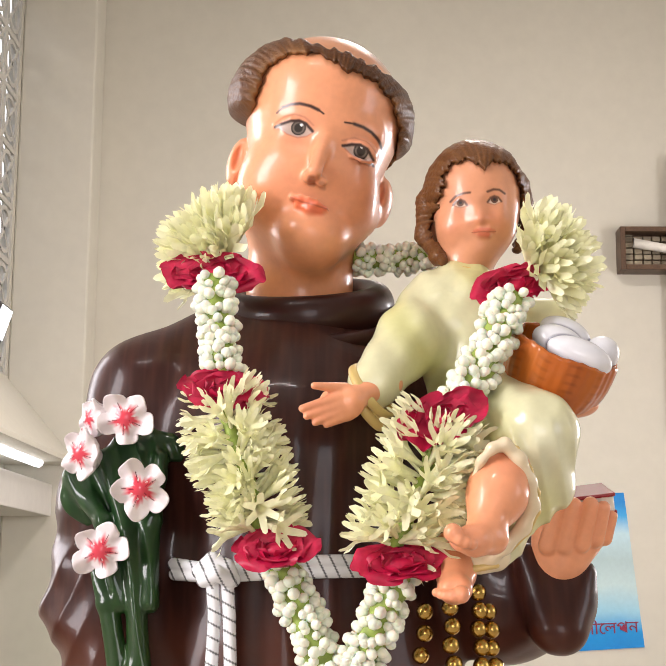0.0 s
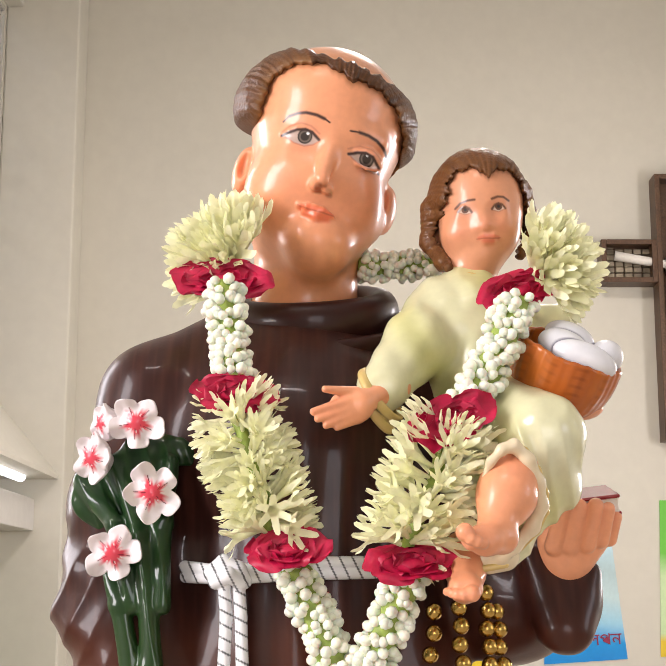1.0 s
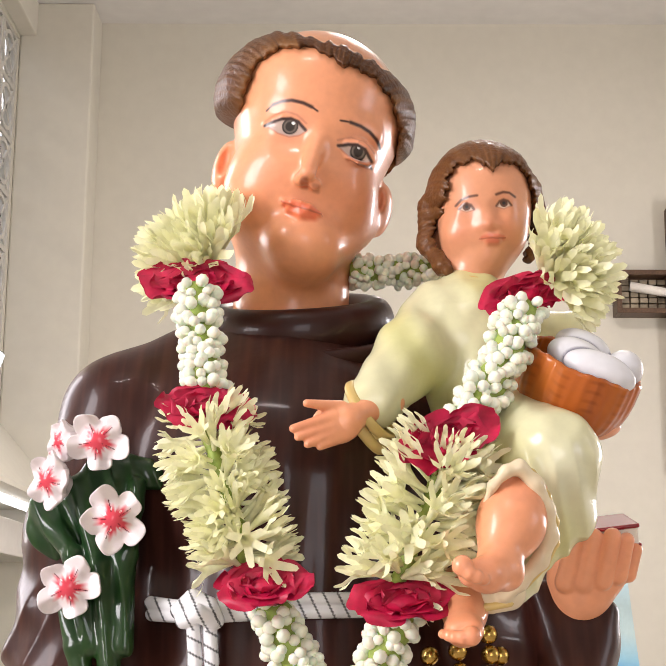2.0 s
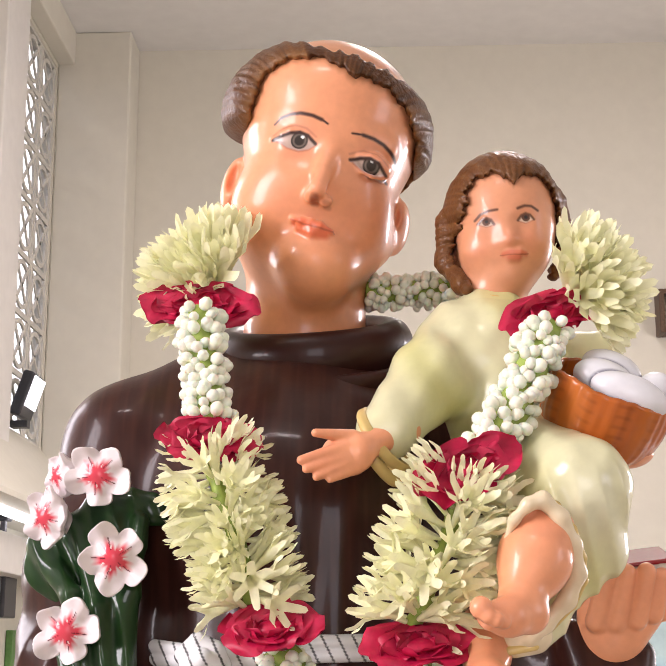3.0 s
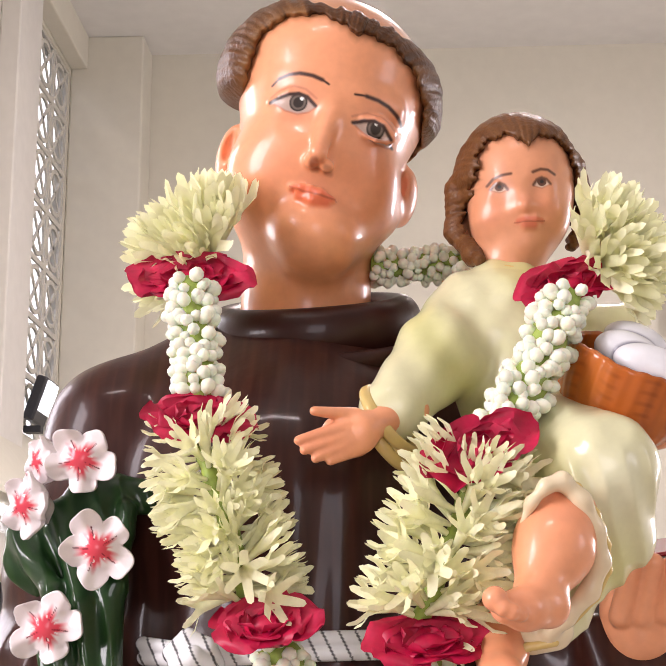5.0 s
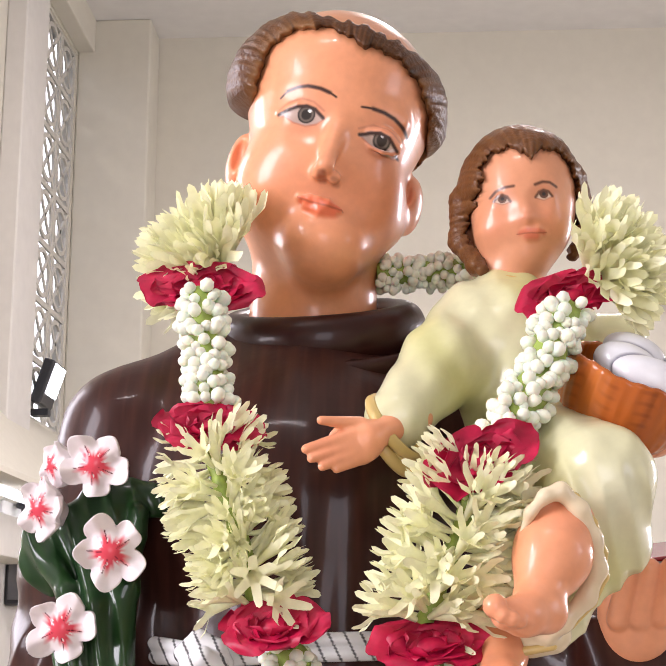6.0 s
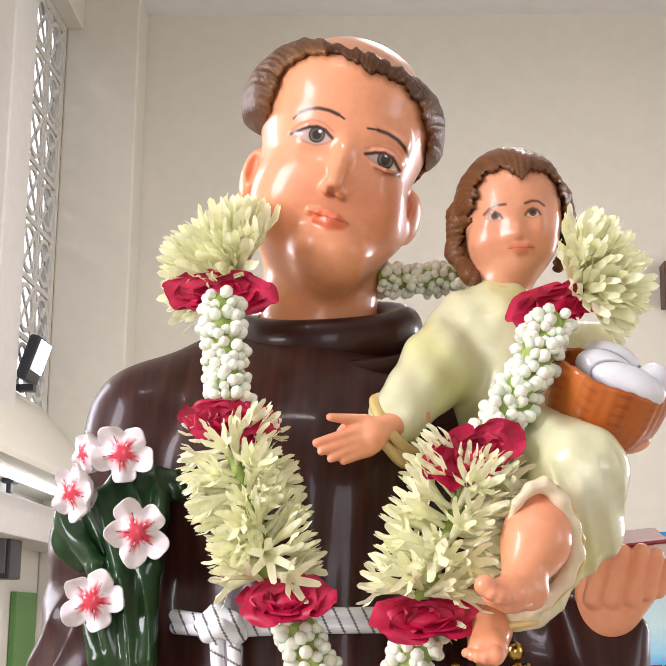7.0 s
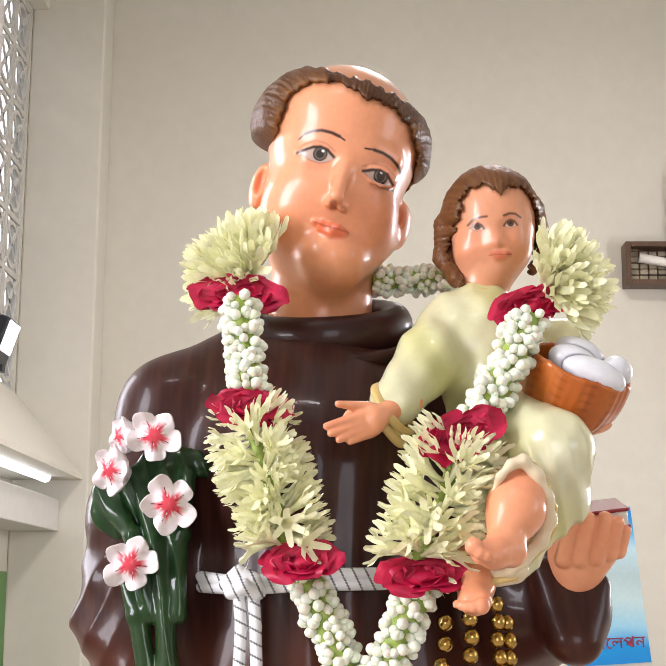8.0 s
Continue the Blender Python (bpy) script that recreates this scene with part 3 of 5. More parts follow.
def head_paint(P):
    c = np.tile(np.array(SKIN, np.float32), (len(P), 1))
    front = P[:, 1] < 0.060
    t, a = head_hairline((P - SC) @ HEAD)
    c = over(c, np.clip((1.795 - P[:, 2]) / 0.05, 0, 1), (0.80, 0.34, 0.16))
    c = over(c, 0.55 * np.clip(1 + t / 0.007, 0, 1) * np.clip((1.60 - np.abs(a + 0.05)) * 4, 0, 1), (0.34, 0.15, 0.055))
    c = over(c, 0.6 * np.clip((((P - SC) @ HEAD)[:, 2] - 0.035) / 0.01, 0, 1) * (P[:, 1] > 0.035), (0.36, 0.25, 0.17))
    for p, r, k in (((-0.0137, 0.0076, 1.8130), 0.022, 0.35), ((0.0453, 0.0176, 1.8073), 0.020, 0.35), ((0.0161, -0.0136, 1.8137), 0.010, 0.3), ((0.0136, 0.0036, 1.7808), 0.012, 0.2), ((-0.0520, 0.0808, 1.8530), 0.022, 0.3), ((0.0703, 0.0668, 1.8121), 0.022, 0.5)):
        c = over(c, k * soft(P, p, r), (0.80, 0.28, 0.15))
    for iris, glint, lash, low, crease, brow in (
            ((0.0021, 0.0056, 1.8577), (0.0045, 0.0048, 1.8599), [(-0.0169, 0.0124, 1.8607), (-0.0106, 0.0084, 1.8622), (-0.0040, 0.0060, 1.8635), (0.0025, 0.0044, 1.8633), (0.0079, 0.0040, 1.8607), (0.0134, 0.0036, 1.8542)], [(-0.0141, 0.0108, 1.8587), (-0.0070, 0.0072, 1.8529), (0.0012, 0.0060, 1.8497), (0.0086, 0.0052, 1.8505), (0.0141, 0.0036, 1.8532)], [(-0.0162, 0.0124, 1.8642), (-0.0093, 0.0088, 1.8680), (-0.0007, 0.0052, 1.8689), (0.0072, 0.0032, 1.8657), (0.0140, 0.0028, 1.8589)], [(-0.0157, 0.0132, 1.8727), (-0.0108, 0.0104, 1.8764), (-0.0042, 0.0072, 1.8777), (0.0030, 0.0044, 1.8775), (0.0116, 0.0024, 1.8747), (0.0180, 0.0020, 1.8713), (0.0221, 0.0020, 1.8682)]),
            ((0.0520, 0.0096, 1.8400), (0.0526, 0.0080, 1.8427), [(0.0374, 0.0064, 1.8432), (0.0445, 0.0080, 1.8448), (0.0513, 0.0072, 1.8442), (0.0570, 0.0088, 1.8412), (0.0619, 0.0144, 1.8338)], [(0.0391, 0.0080, 1.8413), (0.0452, 0.0088, 1.8356), (0.0520, 0.0092, 1.8322), (0.0581, 0.0128, 1.8319), (0.0619, 0.0144, 1.8335)], [(0.0371, 0.0056, 1.8472), (0.0469, 0.0108, 1.8510), (0.0561, 0.0124, 1.8487), (0.0636, 0.0144, 1.8405)], [(0.0390, 0.0052, 1.8622), (0.0465, 0.0084, 1.8619), (0.0540, 0.0128, 1.8606), (0.0606, 0.0176, 1.8579), (0.0655, 0.0228, 1.8539), (0.0684, 0.0328, 1.8510), (0.0693, 0.0396, 1.8478)])):
        c = over(c, 0.6 * front * soft(P, iris, 0.013), (0.66, 0.26, 0.15))
        # the ball between the lids
        top, foot = np.interp(P[:, 0], [p[0] for p in lash], [p[2] for p in lash]), np.interp(P[:, 0], [p[0] for p in low], [p[2] for p in low])
        ball = front * np.clip((np.minimum(top - P[:, 2], P[:, 2] - foot)) * 1800, 0, 1) * (P[:, 0] > lash[0][0]) * (P[:, 0] < lash[-1][0])
        c = over(c, ball, (0.50, 0.36, 0.30))
        r3 = np.hypot(P[:, 0] - iris[0], P[:, 2] - iris[2])
        c = over(c, ball * np.clip((0.0064 - r3) * 1600, 0, 1), (0.025, 0.016, 0.012))
        c = over(c, ball * np.clip(1.4 - np.abs(r3 - 0.0042) * 1400, 0, 1), (0.15, 0.115, 0.095))
        c = over(c, ball * np.clip((0.0014 - np.hypot(P[:, 0] - glint[0], P[:, 2] - glint[2])) * 2500, 0, 1), (0.9, 0.9, 0.9))
        c = over(c, front * 0.55 * stroke(P, low, 0.0007), (0.42, 0.13, 0.08))
        c = over(c, front * 0.6 * stroke(P, crease, 0.0008), (0.48, 0.17, 0.10))
        c = over(c, front * stroke(P, lash, 0.0012), (0.04, 0.014, 0.010))
        c = over(c, front * np.maximum(stroke(P, brow, 0.0008), stroke(P, brow[1:-1], 0.0014)), (0.045, 0.014, 0.010))
    lips = np.maximum(stroke(P, [(-0.0003, 0.0056, 1.7992), (0.0048, 0.0020, 1.7976), (0.0106, 0.0008, 1.7959), (0.0169, 0.0016, 1.7940), (0.0225, 0.0056, 1.7917)], 0.0028), stroke(P, [(0.0031, 0.0048, 1.7942), (0.0113, 0.0016, 1.7899), (0.0192, 0.0048, 1.7897)], 0.0038))
    c = over(c, front * 0.9 * np.clip(lips, 0, 1), (0.76, 0.15, 0.06))
    c = over(c, front * 0.65 * stroke(P, [(-0.0038, 0.0076, 1.8012), (0.0045, 0.0032, 1.7962), (0.0119, 0.0012, 1.7939), (0.0186, 0.0032, 1.7924), (0.0258, 0.0080, 1.7913)], 0.0006), (0.36, 0.06, 0.03))
    # nostril shade is put into the skin colour, no holes are cut
    return over(c, front * 0.75 * np.maximum(stroke(P, [(0.0116, -0.0048, 1.8115), (0.0142, -0.0024, 1.8112)], 0.0018), 0.6 * stroke(P, [(0.0202, -0.0032, 1.8092), (0.0226, -0.0028, 1.8087)], 0.0016)), (0.30, 0.09, 0.05))


def hair_paint(P):
    q = (P - SC) @ HEAD
    t, a = head_hairline(q)
    c = np.tile(np.array(HAIR, np.float32), (len(P), 1))
    c = over(c, 0.4 * np.clip(np.sin(90 * a + 6 * np.sin(5 * a) + 25 * t), 0, 1), (0.15, 0.058, 0.017))
    c = over(c, 0.55 * np.exp(-np.clip(t, 0, 1) / 0.006) * (np.abs(a) > 0.6), (0.36, 0.17, 0.06))
    lock = np.abs(np.sin(13 * a + 0.8 * np.sin(7 * a)))
    return over(c, 0.8 * np.exp(-np.clip(t, 0, 1) / 0.010) * np.clip(0.28 - lock, 0, 1) * 4, (0.03, 0.010, 0.004))


# the child's head
CH = axes(0, -3, 8)
CC = V3((0.1440, 0.0300, 1.8065))


def child_hairline(q):
    return hairline(q, (-0.0055, -0.0158), [-1.985, -1.453, -0.921, -0.677, -0.467, -0.154, -0.002, 0.133, 0.263, 0.483, 0.739, 1.013, 1.395, 1.849], [0.0367, 0.029, 0.032, 0.0386, 0.0403, 0.0382, 0.0322, 0.0272, 0.0336, 0.0408, 0.0445, 0.0424, 0.0403, 0.0416])


def child_head(P):
    d = ell(P, CC, (0.036, 0.042, 0.042), CH)
    d = smin(d, ell(P, (0.1439, 0.0170, 1.7811), (0.0300, 0.030, 0.0300), CH), 0.014)
    d = blend(0.010, d, sph(P, (0.1256, 0.0080, 1.7753), 0.0125), sph(P, (0.1574, 0.0080, 1.7771), 0.0120), ell(P, (0.1446, 0.0060, 1.7577), (0.012, 0.010, 0.008), CH))
    for e in ((0.1276, -0.0190, 1.7866), (0.1541, -0.0190, 1.7897)):
        d = smax(d, -sph(P, e, 0.0080), 0.007)
    for e in ((0.1297, 0.0015, 1.7943), (0.1564, 0.0015, 1.7971)):
        d = smin(d, ell(P, e, (0.0075, 0.0080, 0.0048), CH), 0.002)
    for lid in ([(0.1242, -0.0050, 1.7918), (0.1286, -0.0075, 1.7948), (0.1343, -0.0060, 1.7908)], [(0.1509, -0.0060, 1.7939), (0.1554, -0.0075, 1.7976), (0.1606, -0.0050, 1.7946)]):
        d = smin(d, chain(P, [(p, 0.0010) for p in lid], 0.001), 0.002)
    d = smin(d, blend(0.004, cap(P, (0.1429, -0.0030, 1.7937), (0.1438, -0.0130, 1.7784), 0.0028, 0.0042), sph(P, (0.1399, -0.0085, 1.7772), 0.0030), sph(P, (0.1478, -0.0085, 1.7779), 0.0030)), 0.006)
    d = smin(d, chain(P, [((0.1395, -0.0080, 1.7689), 0.0010), ((0.1439, -0.0105, 1.7703), 0.0020), ((0.1471, -0.0108, 1.7699), 0.0018), ((0.1505, -0.0105, 1.7706), 0.0020), ((0.1553, -0.0080, 1.7699), 0.0010)], 0.002), 0.003)
    d = smin(d, cap(P, (0.1447, -0.0085, 1.7671), (0.1500, -0.0085, 1.7674), 0.0026), 0.003)
    d = smin(d, ell(P, (0.1111, 0.0330, 1.7764), (0.005, 0.008, 0.010), axes(0, 8, 20)), 0.004)
    return smin(d, cap(P, (0.1404, 0.0250, 1.7728), (0.1311, 0.0200, 1.7301), 0.021, 0.022), 0.012)


def child_hair(P):
    q = (P - CC) @ CH
    x, f, z = q[:, 0], -q[:, 1], q[:, 2]
    t, a = child_hairline(q)
    edge = np.exp(-np.clip(t, 0, 1) / 0.006)
    wave = 0.0005 * np.sin(120 * x + 3 * np.sin(90 * z + 50 * f)) * np.sin(80 * z + 2 * np.sin(90 * f)) + 0.00018 * np.sin(48 * a + 120 * t + 2 * np.sin(100 * z))
    d = ell(P, CC, (0.0425, 0.047, 0.0475), CH)
    d = smin(d, chain(P, [((0.1046, 0.0300, 1.8021), 0.009), ((0.1060, 0.0280, 1.7752), 0.010), ((0.1133, 0.0120, 1.7540), 0.0065), ((0.1159, 0.0020, 1.7482), 0.0045)], 0.006), 0.008)
    d = smin(d, chain(P, [((0.1798, 0.0300, 1.8165), 0.009), ((0.1827, 0.0300, 1.7882), 0.010), ((0.1765, 0.0300, 1.7671), 0.007)], 0.006), 0.008)
    d = d + wave + 0.0024 * edge - 0.0008 * edge * np.abs(np.sin(8 * a + 0.6))
    return smax(d, np.where(f > -0.008, -t, -1.0), 0.002)


def child_paint(P):
    c = np.tile(np.array((0.66, 0.29, 0.155), np.float32), (len(P), 1))
    front = P[:, 1] < 0.025
    t, a = child_hairline((P - CC) @ CH)
    c = over(c, 0.6 * np.clip(1 + t / 0.004, 0, 1) * np.clip((1.45 - np.abs(a)) * 4, 0, 1), (0.26, 0.10, 0.04))
    for p in ((0.1229, -0.0068, 1.7749), (0.1578, -0.0100, 1.7775), (0.1434, -0.0164, 1.7758)):
        c = over(c, 0.35 * soft(P, p, 0.010), (0.72, 0.22, 0.12))
    for iris, lash, low, brow in (
            ((0.1292, -0.0088, 1.7921), [(0.1237, -0.0064, 1.7910), (0.1259, -0.0080, 1.7937), (0.1291, -0.0096, 1.7946), (0.1320, -0.0104, 1.7930), (0.1342, -0.0108, 1.7895)], [(0.1247, -0.0068, 1.7902), (0.1291, -0.0084, 1.7884), (0.1342, -0.0108, 1.7892)], [(0.1219, -0.0044, 1.7943), (0.1254, -0.0068, 1.7978), (0.1305, -0.0096, 1.7994), (0.1362, -0.0120, 1.7997)]),
            ((0.1555, -0.0100, 1.7946), [(0.1501, -0.0108, 1.7923), (0.1524, -0.0108, 1.7957), (0.1554, -0.0108, 1.7971), (0.1585, -0.0100, 1.7963), (0.1609, -0.0088, 1.7935)], [(0.1508, -0.0104, 1.7917), (0.1555, -0.0096, 1.7906), (0.1601, -0.0092, 1.7927)], [(0.1500, -0.0124, 1.8003), (0.1548, -0.0112, 1.8024), (0.1596, -0.0092, 1.8026), (0.1638, -0.0068, 1.8003)])):
        c = over(c, 0.5 * front * soft(P, iris, 0.008), (0.50, 0.18, 0.09))
        top, foot = np.interp(P[:, 0], [p[0] for p in lash], [p[2] for p in lash]), np.interp(P[:, 0], [p[0] for p in low], [p[2] for p in low])
        ball = front * np.clip(np.minimum(top - P[:, 2], P[:, 2] - foot) * 2500, 0, 1) * (P[:, 0] > lash[0][0]) * (P[:, 0] < lash[-1][0])
        c = over(c, ball, (0.62, 0.45, 0.34))
        r3 = np.hypot(P[:, 0] - iris[0], P[:, 2] - iris[2])
        c = over(c, ball * np.clip((0.0031 - r3) * 2200, 0, 1), (0.10, 0.035, 0.015))
        c = over(c, ball * np.clip((0.0014 - r3) * 2500, 0, 1), (0.015, 0.01, 0.008))
        c = over(c, front * 0.9 * stroke(P, lash, 0.0009), (0.08, 0.025, 0.012))
        c = over(c, front * 0.4 * stroke(P, low, 0.0005), (0.25, 0.08, 0.04))
        c = over(c, front * 0.95 * stroke(P, brow, 0.0010), (0.09, 0.03, 0.013))
    lips = np.maximum(stroke(P, [(0.1399, -0.0108, 1.7688), (0.1443, -0.0128, 1.7697), (0.1502, -0.0128, 1.7697), (0.1544, -0.0100, 1.7694)], 0.0016), stroke(P, [(0.1438, -0.0112, 1.7667), (0.1497, -0.0112, 1.7667)], 0.0022))
    c = over(c, front * 0.7 * lips, (0.62, 0.13, 0.065))
    c = over(c, front * 0.7 * stroke(P, [(0.1377, -0.0092, 1.7682), (0.1431, -0.0120, 1.7682), (0.1509, -0.0120, 1.7682), (0.1562, -0.0092, 1.7693)], 0.0004), (0.30, 0.06, 0.03))
    return over(c, 0.6 * (P[:, 2] < 1.7390), (0.55, 0.25, 0.10))


def child_hair_paint(P):
    c = np.tile(np.array((0.12, 0.046, 0.014), np.float32), (len(P), 1))
    t, a = child_hairline((P - CC) @ CH)
    c = over(c, 0.4 * np.clip(np.sin(46 * a + 40 * t + 3 * np.sin(7 * a)), 0, 1), (0.20, 0.085, 0.027))
    return over(c, 0.7 * np.exp(-np.clip(t, 0, 1) / 0.006) * np.clip(0.25 - np.abs(np.sin(8 * a + 0.6)), 0, 1) * 4, (0.035, 0.012, 0.005))


# the child's clothes, limbs and bowl
def child_cloth(P):
    d = chain(P, [((0.1310, 0.0200, 1.7266), 0.026), ((0.1316, 0.0100, 1.7009), 0.040), ((0.1527, 0.0000, 1.6331), 0.046)], 0.02)
    d = smin(d, chain(P, [((0.1082, 0.0050, 1.7133), 0.026), ((0.0886, -0.0250, 1.6812), 0.025), ((0.0607, -0.0620, 1.6420), 0.019)], 0.01), 0.012)
    d = smin(d, chain(P, [((0.1463, -0.0300, 1.6230), 0.036), ((0.1704, -0.0950, 1.6021), 0.030)], 0.01), 0.015)
    d = smin(d, chain(P, [((0.1724, -0.0950, 1.6006), 0.0285), ((0.1770, -0.0850, 1.5691), 0.022), ((0.1727, -0.0700, 1.5552), 0.012)], 0.01), 0.012)
    d = smin(d, chain(P, [((0.1578, -0.1000, 1.5854), 0.022), ((0.1648, -0.0850, 1.5514), 0.014), ((0.1494, -0.1000, 1.5219), 0.010)], 0.01), 0.012)
    d = smin(d, cap(P, (0.1792, 0.0200, 1.7029), (0.2060, 0.0200, 1.7081), 0.018, 0.015), 0.012)
    low = np.clip((1.615 - P[:, 2]) / 0.02, 0, 1)
    fold = 0.0006 * np.sin(240 * P[:, 0] + 130 * P[:, 2]) + 0.0003 * np.sin(150 * P[:, 2] - 300 * P[:, 0]) + 0.0016 * low * np.abs(np.sin(230 * P[:, 0] + 60 * P[:, 2] + 0.7))
    return d + fold


def cloth_paint(P):
    c = np.tile(np.array(CLOTH, np.float32), (len(P), 1))
    s = 0.5 + 0.5 * np.sin(70 * P[:, 0] + 45 * P[:, 2] + 1.5)
    c = over(c, 0.5 * s * s, (0.55, 0.54, 0.15))
    return over(c, 0.6 * soft(P, (0.1740, -0.1200, 1.5894), 0.02), (0.78, 0.79, 0.60))


def gilt_form(P):
    d = tor(P, (0.0583, -0.0620, 1.6367), axes(20, 55, 0), 0.0205, 0.0200, 0.0030)
    d = np.minimum(d, tor(P, (0.0606, -0.0610, 1.6377), axes(20, 55, 0), 0.0215, 0.0205, 0.0022))
    d = np.minimum(d, tor(P, (0.0564, -0.0620, 1.6250), axes(20, 55, 0), 0.016, 0.012, 0.0038))
    d = np.minimum(d, chain(P, [((0.1436, -0.1380, 1.5949), 0.0016), ((0.1531, -0.1400, 1.5880), 0.0022), ((0.1620, -0.1360, 1.5752), 0.0024), ((0.1676, -0.1300, 1.5603), 0.0022), ((0.1687, -0.1240, 1.5480), 0.0020), ((0.1622, -0.1220, 1.5349), 0.0020), ((0.1501, -0.1200, 1.5225), 0.0018)], 0.002))
    d = np.minimum(d, cap(P, (0.1258, -0.1120, 1.5102), (0.1417, -0.1120, 1.5131), 0.0026))
    return np.minimum(d, tor(P, (0.1324, 0.0150, 1.7358), axes(-12, 8, 0), 0.0215, 0.021, 0.0022))


def hem_form(P):
    """The thick pale edge of the child's gown round the bare leg."""
    d = chain(P, [((0.1253, -0.1380, 1.5693), 0.0018), ((0.1294, -0.1440, 1.5800), 0.0026), ((0.1371, -0.1460, 1.5882), 0.0034), ((0.1452, -0.1440, 1.5909), 0.0042), ((0.1549, -0.1400, 1.5818), 0.0046), ((0.1621, -0.1340, 1.5670), 0.0046), ((0.1648, -0.1280, 1.5520), 0.0046), ((0.1589, -0.1240, 1.5376), 0.0048), ((0.1465, -0.1220, 1.5247), 0.0045), ((0.1391, -0.1160, 1.5181), 0.0040)], 0.004)
    return smin(d, cap(P, (0.1312, -0.1040, 1.5166), (0.1418, -0.1040, 1.5195), 0.010, 0.011), 0.006)


def limbs(P):
    d = chain(P, [((0.1457, -0.1240, 1.5741), 0.0195), ((0.1407, -0.1340, 1.5585), 0.0180), ((0.1306, -0.1480, 1.5376), 0.0118)], 0.012)
    d = smin(d, chain(P, [((0.1353, -0.1500, 1.5294), 0.0108), ((0.1232, -0.1620, 1.5279), 0.0095), ((0.1139, -0.1700, 1.5281), 0.0078)], 0.006), 0.008)
    for p, rad in (((0.1082, -0.1760, 1.5321), 0.0060), ((0.1117, -0.1780, 1.5279), 0.0042), ((0.1160, -0.1770, 1.5261), 0.0040), ((0.1202, -0.1740, 1.5251), 0.0037), ((0.1240, -0.1700, 1.5245), 0.0034)):
        d = smin(d, sph(P, p, rad), 0.0014)
    e = chain(P, [((0.1144, -0.0980, 1.5217), 0.0150), ((0.1156, -0.1040, 1.5089), 0.0122), ((0.1133, -0.1180, 1.4984), 0.0118)], 0.008)
    e = smin(e, cap(P, (0.1091, -0.1280, 1.4963), (0.1167, -0.1280, 1.4968), 0.0075), 0.006)
    for p, rad in (((0.1163, -0.1360, 1.4936), 0.0058), ((0.1107, -0.1370, 1.4928), 0.0042), ((0.1066, -0.1360, 1.4930), 0.0038), ((0.1032, -0.1330, 1.4938), 0.0034), ((0.1004, -0.1290, 1.4948), 0.0030)):
        e = smin(e, sph(P, p, rad), 0.0012)
    d = np.minimum(d, e)
    g = ell(P, (0.0370, -0.0840, 1.6248), (0.0155, 0.0065, 0.0120), axes(0, 10, 0))
    g = smin(g, cap(P, (0.0442, -0.0820, 1.6285), (0.0715, -0.0620, 1.6429), 0.0082, 0.0105), 0.008)
    for a, b, rad in (((0.0400, -0.0840, 1.6357), (0.0187, -0.0960, 1.6361), 0.0044), ((0.0349, -0.0880, 1.6282), (0.0106, -0.0990, 1.6196), 0.0046), ((0.0358, -0.0880, 1.6231), (0.0136, -0.0990, 1.6143), 0.0044), ((0.0379, -0.0870, 1.6194), (0.0195, -0.0970, 1.6101), 0.0044), ((0.0418, -0.0850, 1.6166), (0.0271, -0.0940, 1.6087), 0.0040)):
        g = smin(g, cap(P, a, b, rad, rad - 0.0018), 0.0022)
    d = np.minimum(d, g)
    return np.minimum(d, ell(P, (0.2138, -0.0450, 1.6270), (0.012, 0.012, 0.006), axes(0, -15, 0)))


BOWL, BOWL_TURN = V3((0.2022, -0.0550, 1.6725)), axes(26, 22, 0)


def bowl_form(P):
    q = (P - BOWL) @ BOWL_TURN
    rad, h, a = np.hypot(q[:, 0], q[:, 1]), np.clip(-q[:, 2] / 0.047, 0, 1.2), np.arctan2(q[:, 0], q[:, 1])
    wall = 0.0400 * (1.0 + 0.05 * h - 0.34 * h ** 3) + 0.00035 * np.sin(11 * a) + 0.0002 * np.sin(33 * a)
    lip = 0.0006 * np.sin(7 * a) + 0.0003 * np.sin(23 * a)
    d = smax(rad - wall, -q[:, 2] - 0.047, 0.012)
    d = smax(d, q[:, 2] - lip, 0.003)
    return smax(d, -smax(rad - wall + 0.0038, -q[:, 2] - 0.041, 0.012), 0.002) * 0.85


def bowl_paint(P):
    q = (P - BOWL) @ BOWL_TURN
    c = np.tile(np.array(CLAY, np.float32), (len(P), 1))
    a = np.arctan2(q[:, 0], q[:, 1])
    weave = np.sin(950 * q[:, 2] + 2 * np.sin(6 * a)) * np.clip(np.sin(11 * a + 1.0) + 0.3, 0, 1)
    c = over(c, 0.45 * np.clip(weave, 0, 1), (0.20, 0.038, 0.006))
    c = over(c, 0.35 * np.clip(np.sin(5 * a + 2), 0, 1), (0.55, 0.17, 0.025))
    return over(c, 0.6 * np.clip(1 + (q[:, 2] - 0.001) / 0.0025, 0, 1), (0.24, 0.055, 0.012))


EGGS = (((0.2074, -0.0740, 1.6613), (0.0245, 0.013, 0.0125), 22), ((0.1953, -0.0600, 1.6729), (0.0205, 0.014, 0.0125), 24), ((0.2021, -0.0450, 1.6831), (0.0195, 0.014, 0.0110), 24), ((0.2277, -0.0500, 1.6669), (0.0130, 0.015, 0.0130), 30))


def egg_fields(P):
    return np.stack([ell(P, c, size, axes(0, turn, 0)) for c, size, turn in EGGS])


def egg_form(P):
    return egg_fields(P).min(0)


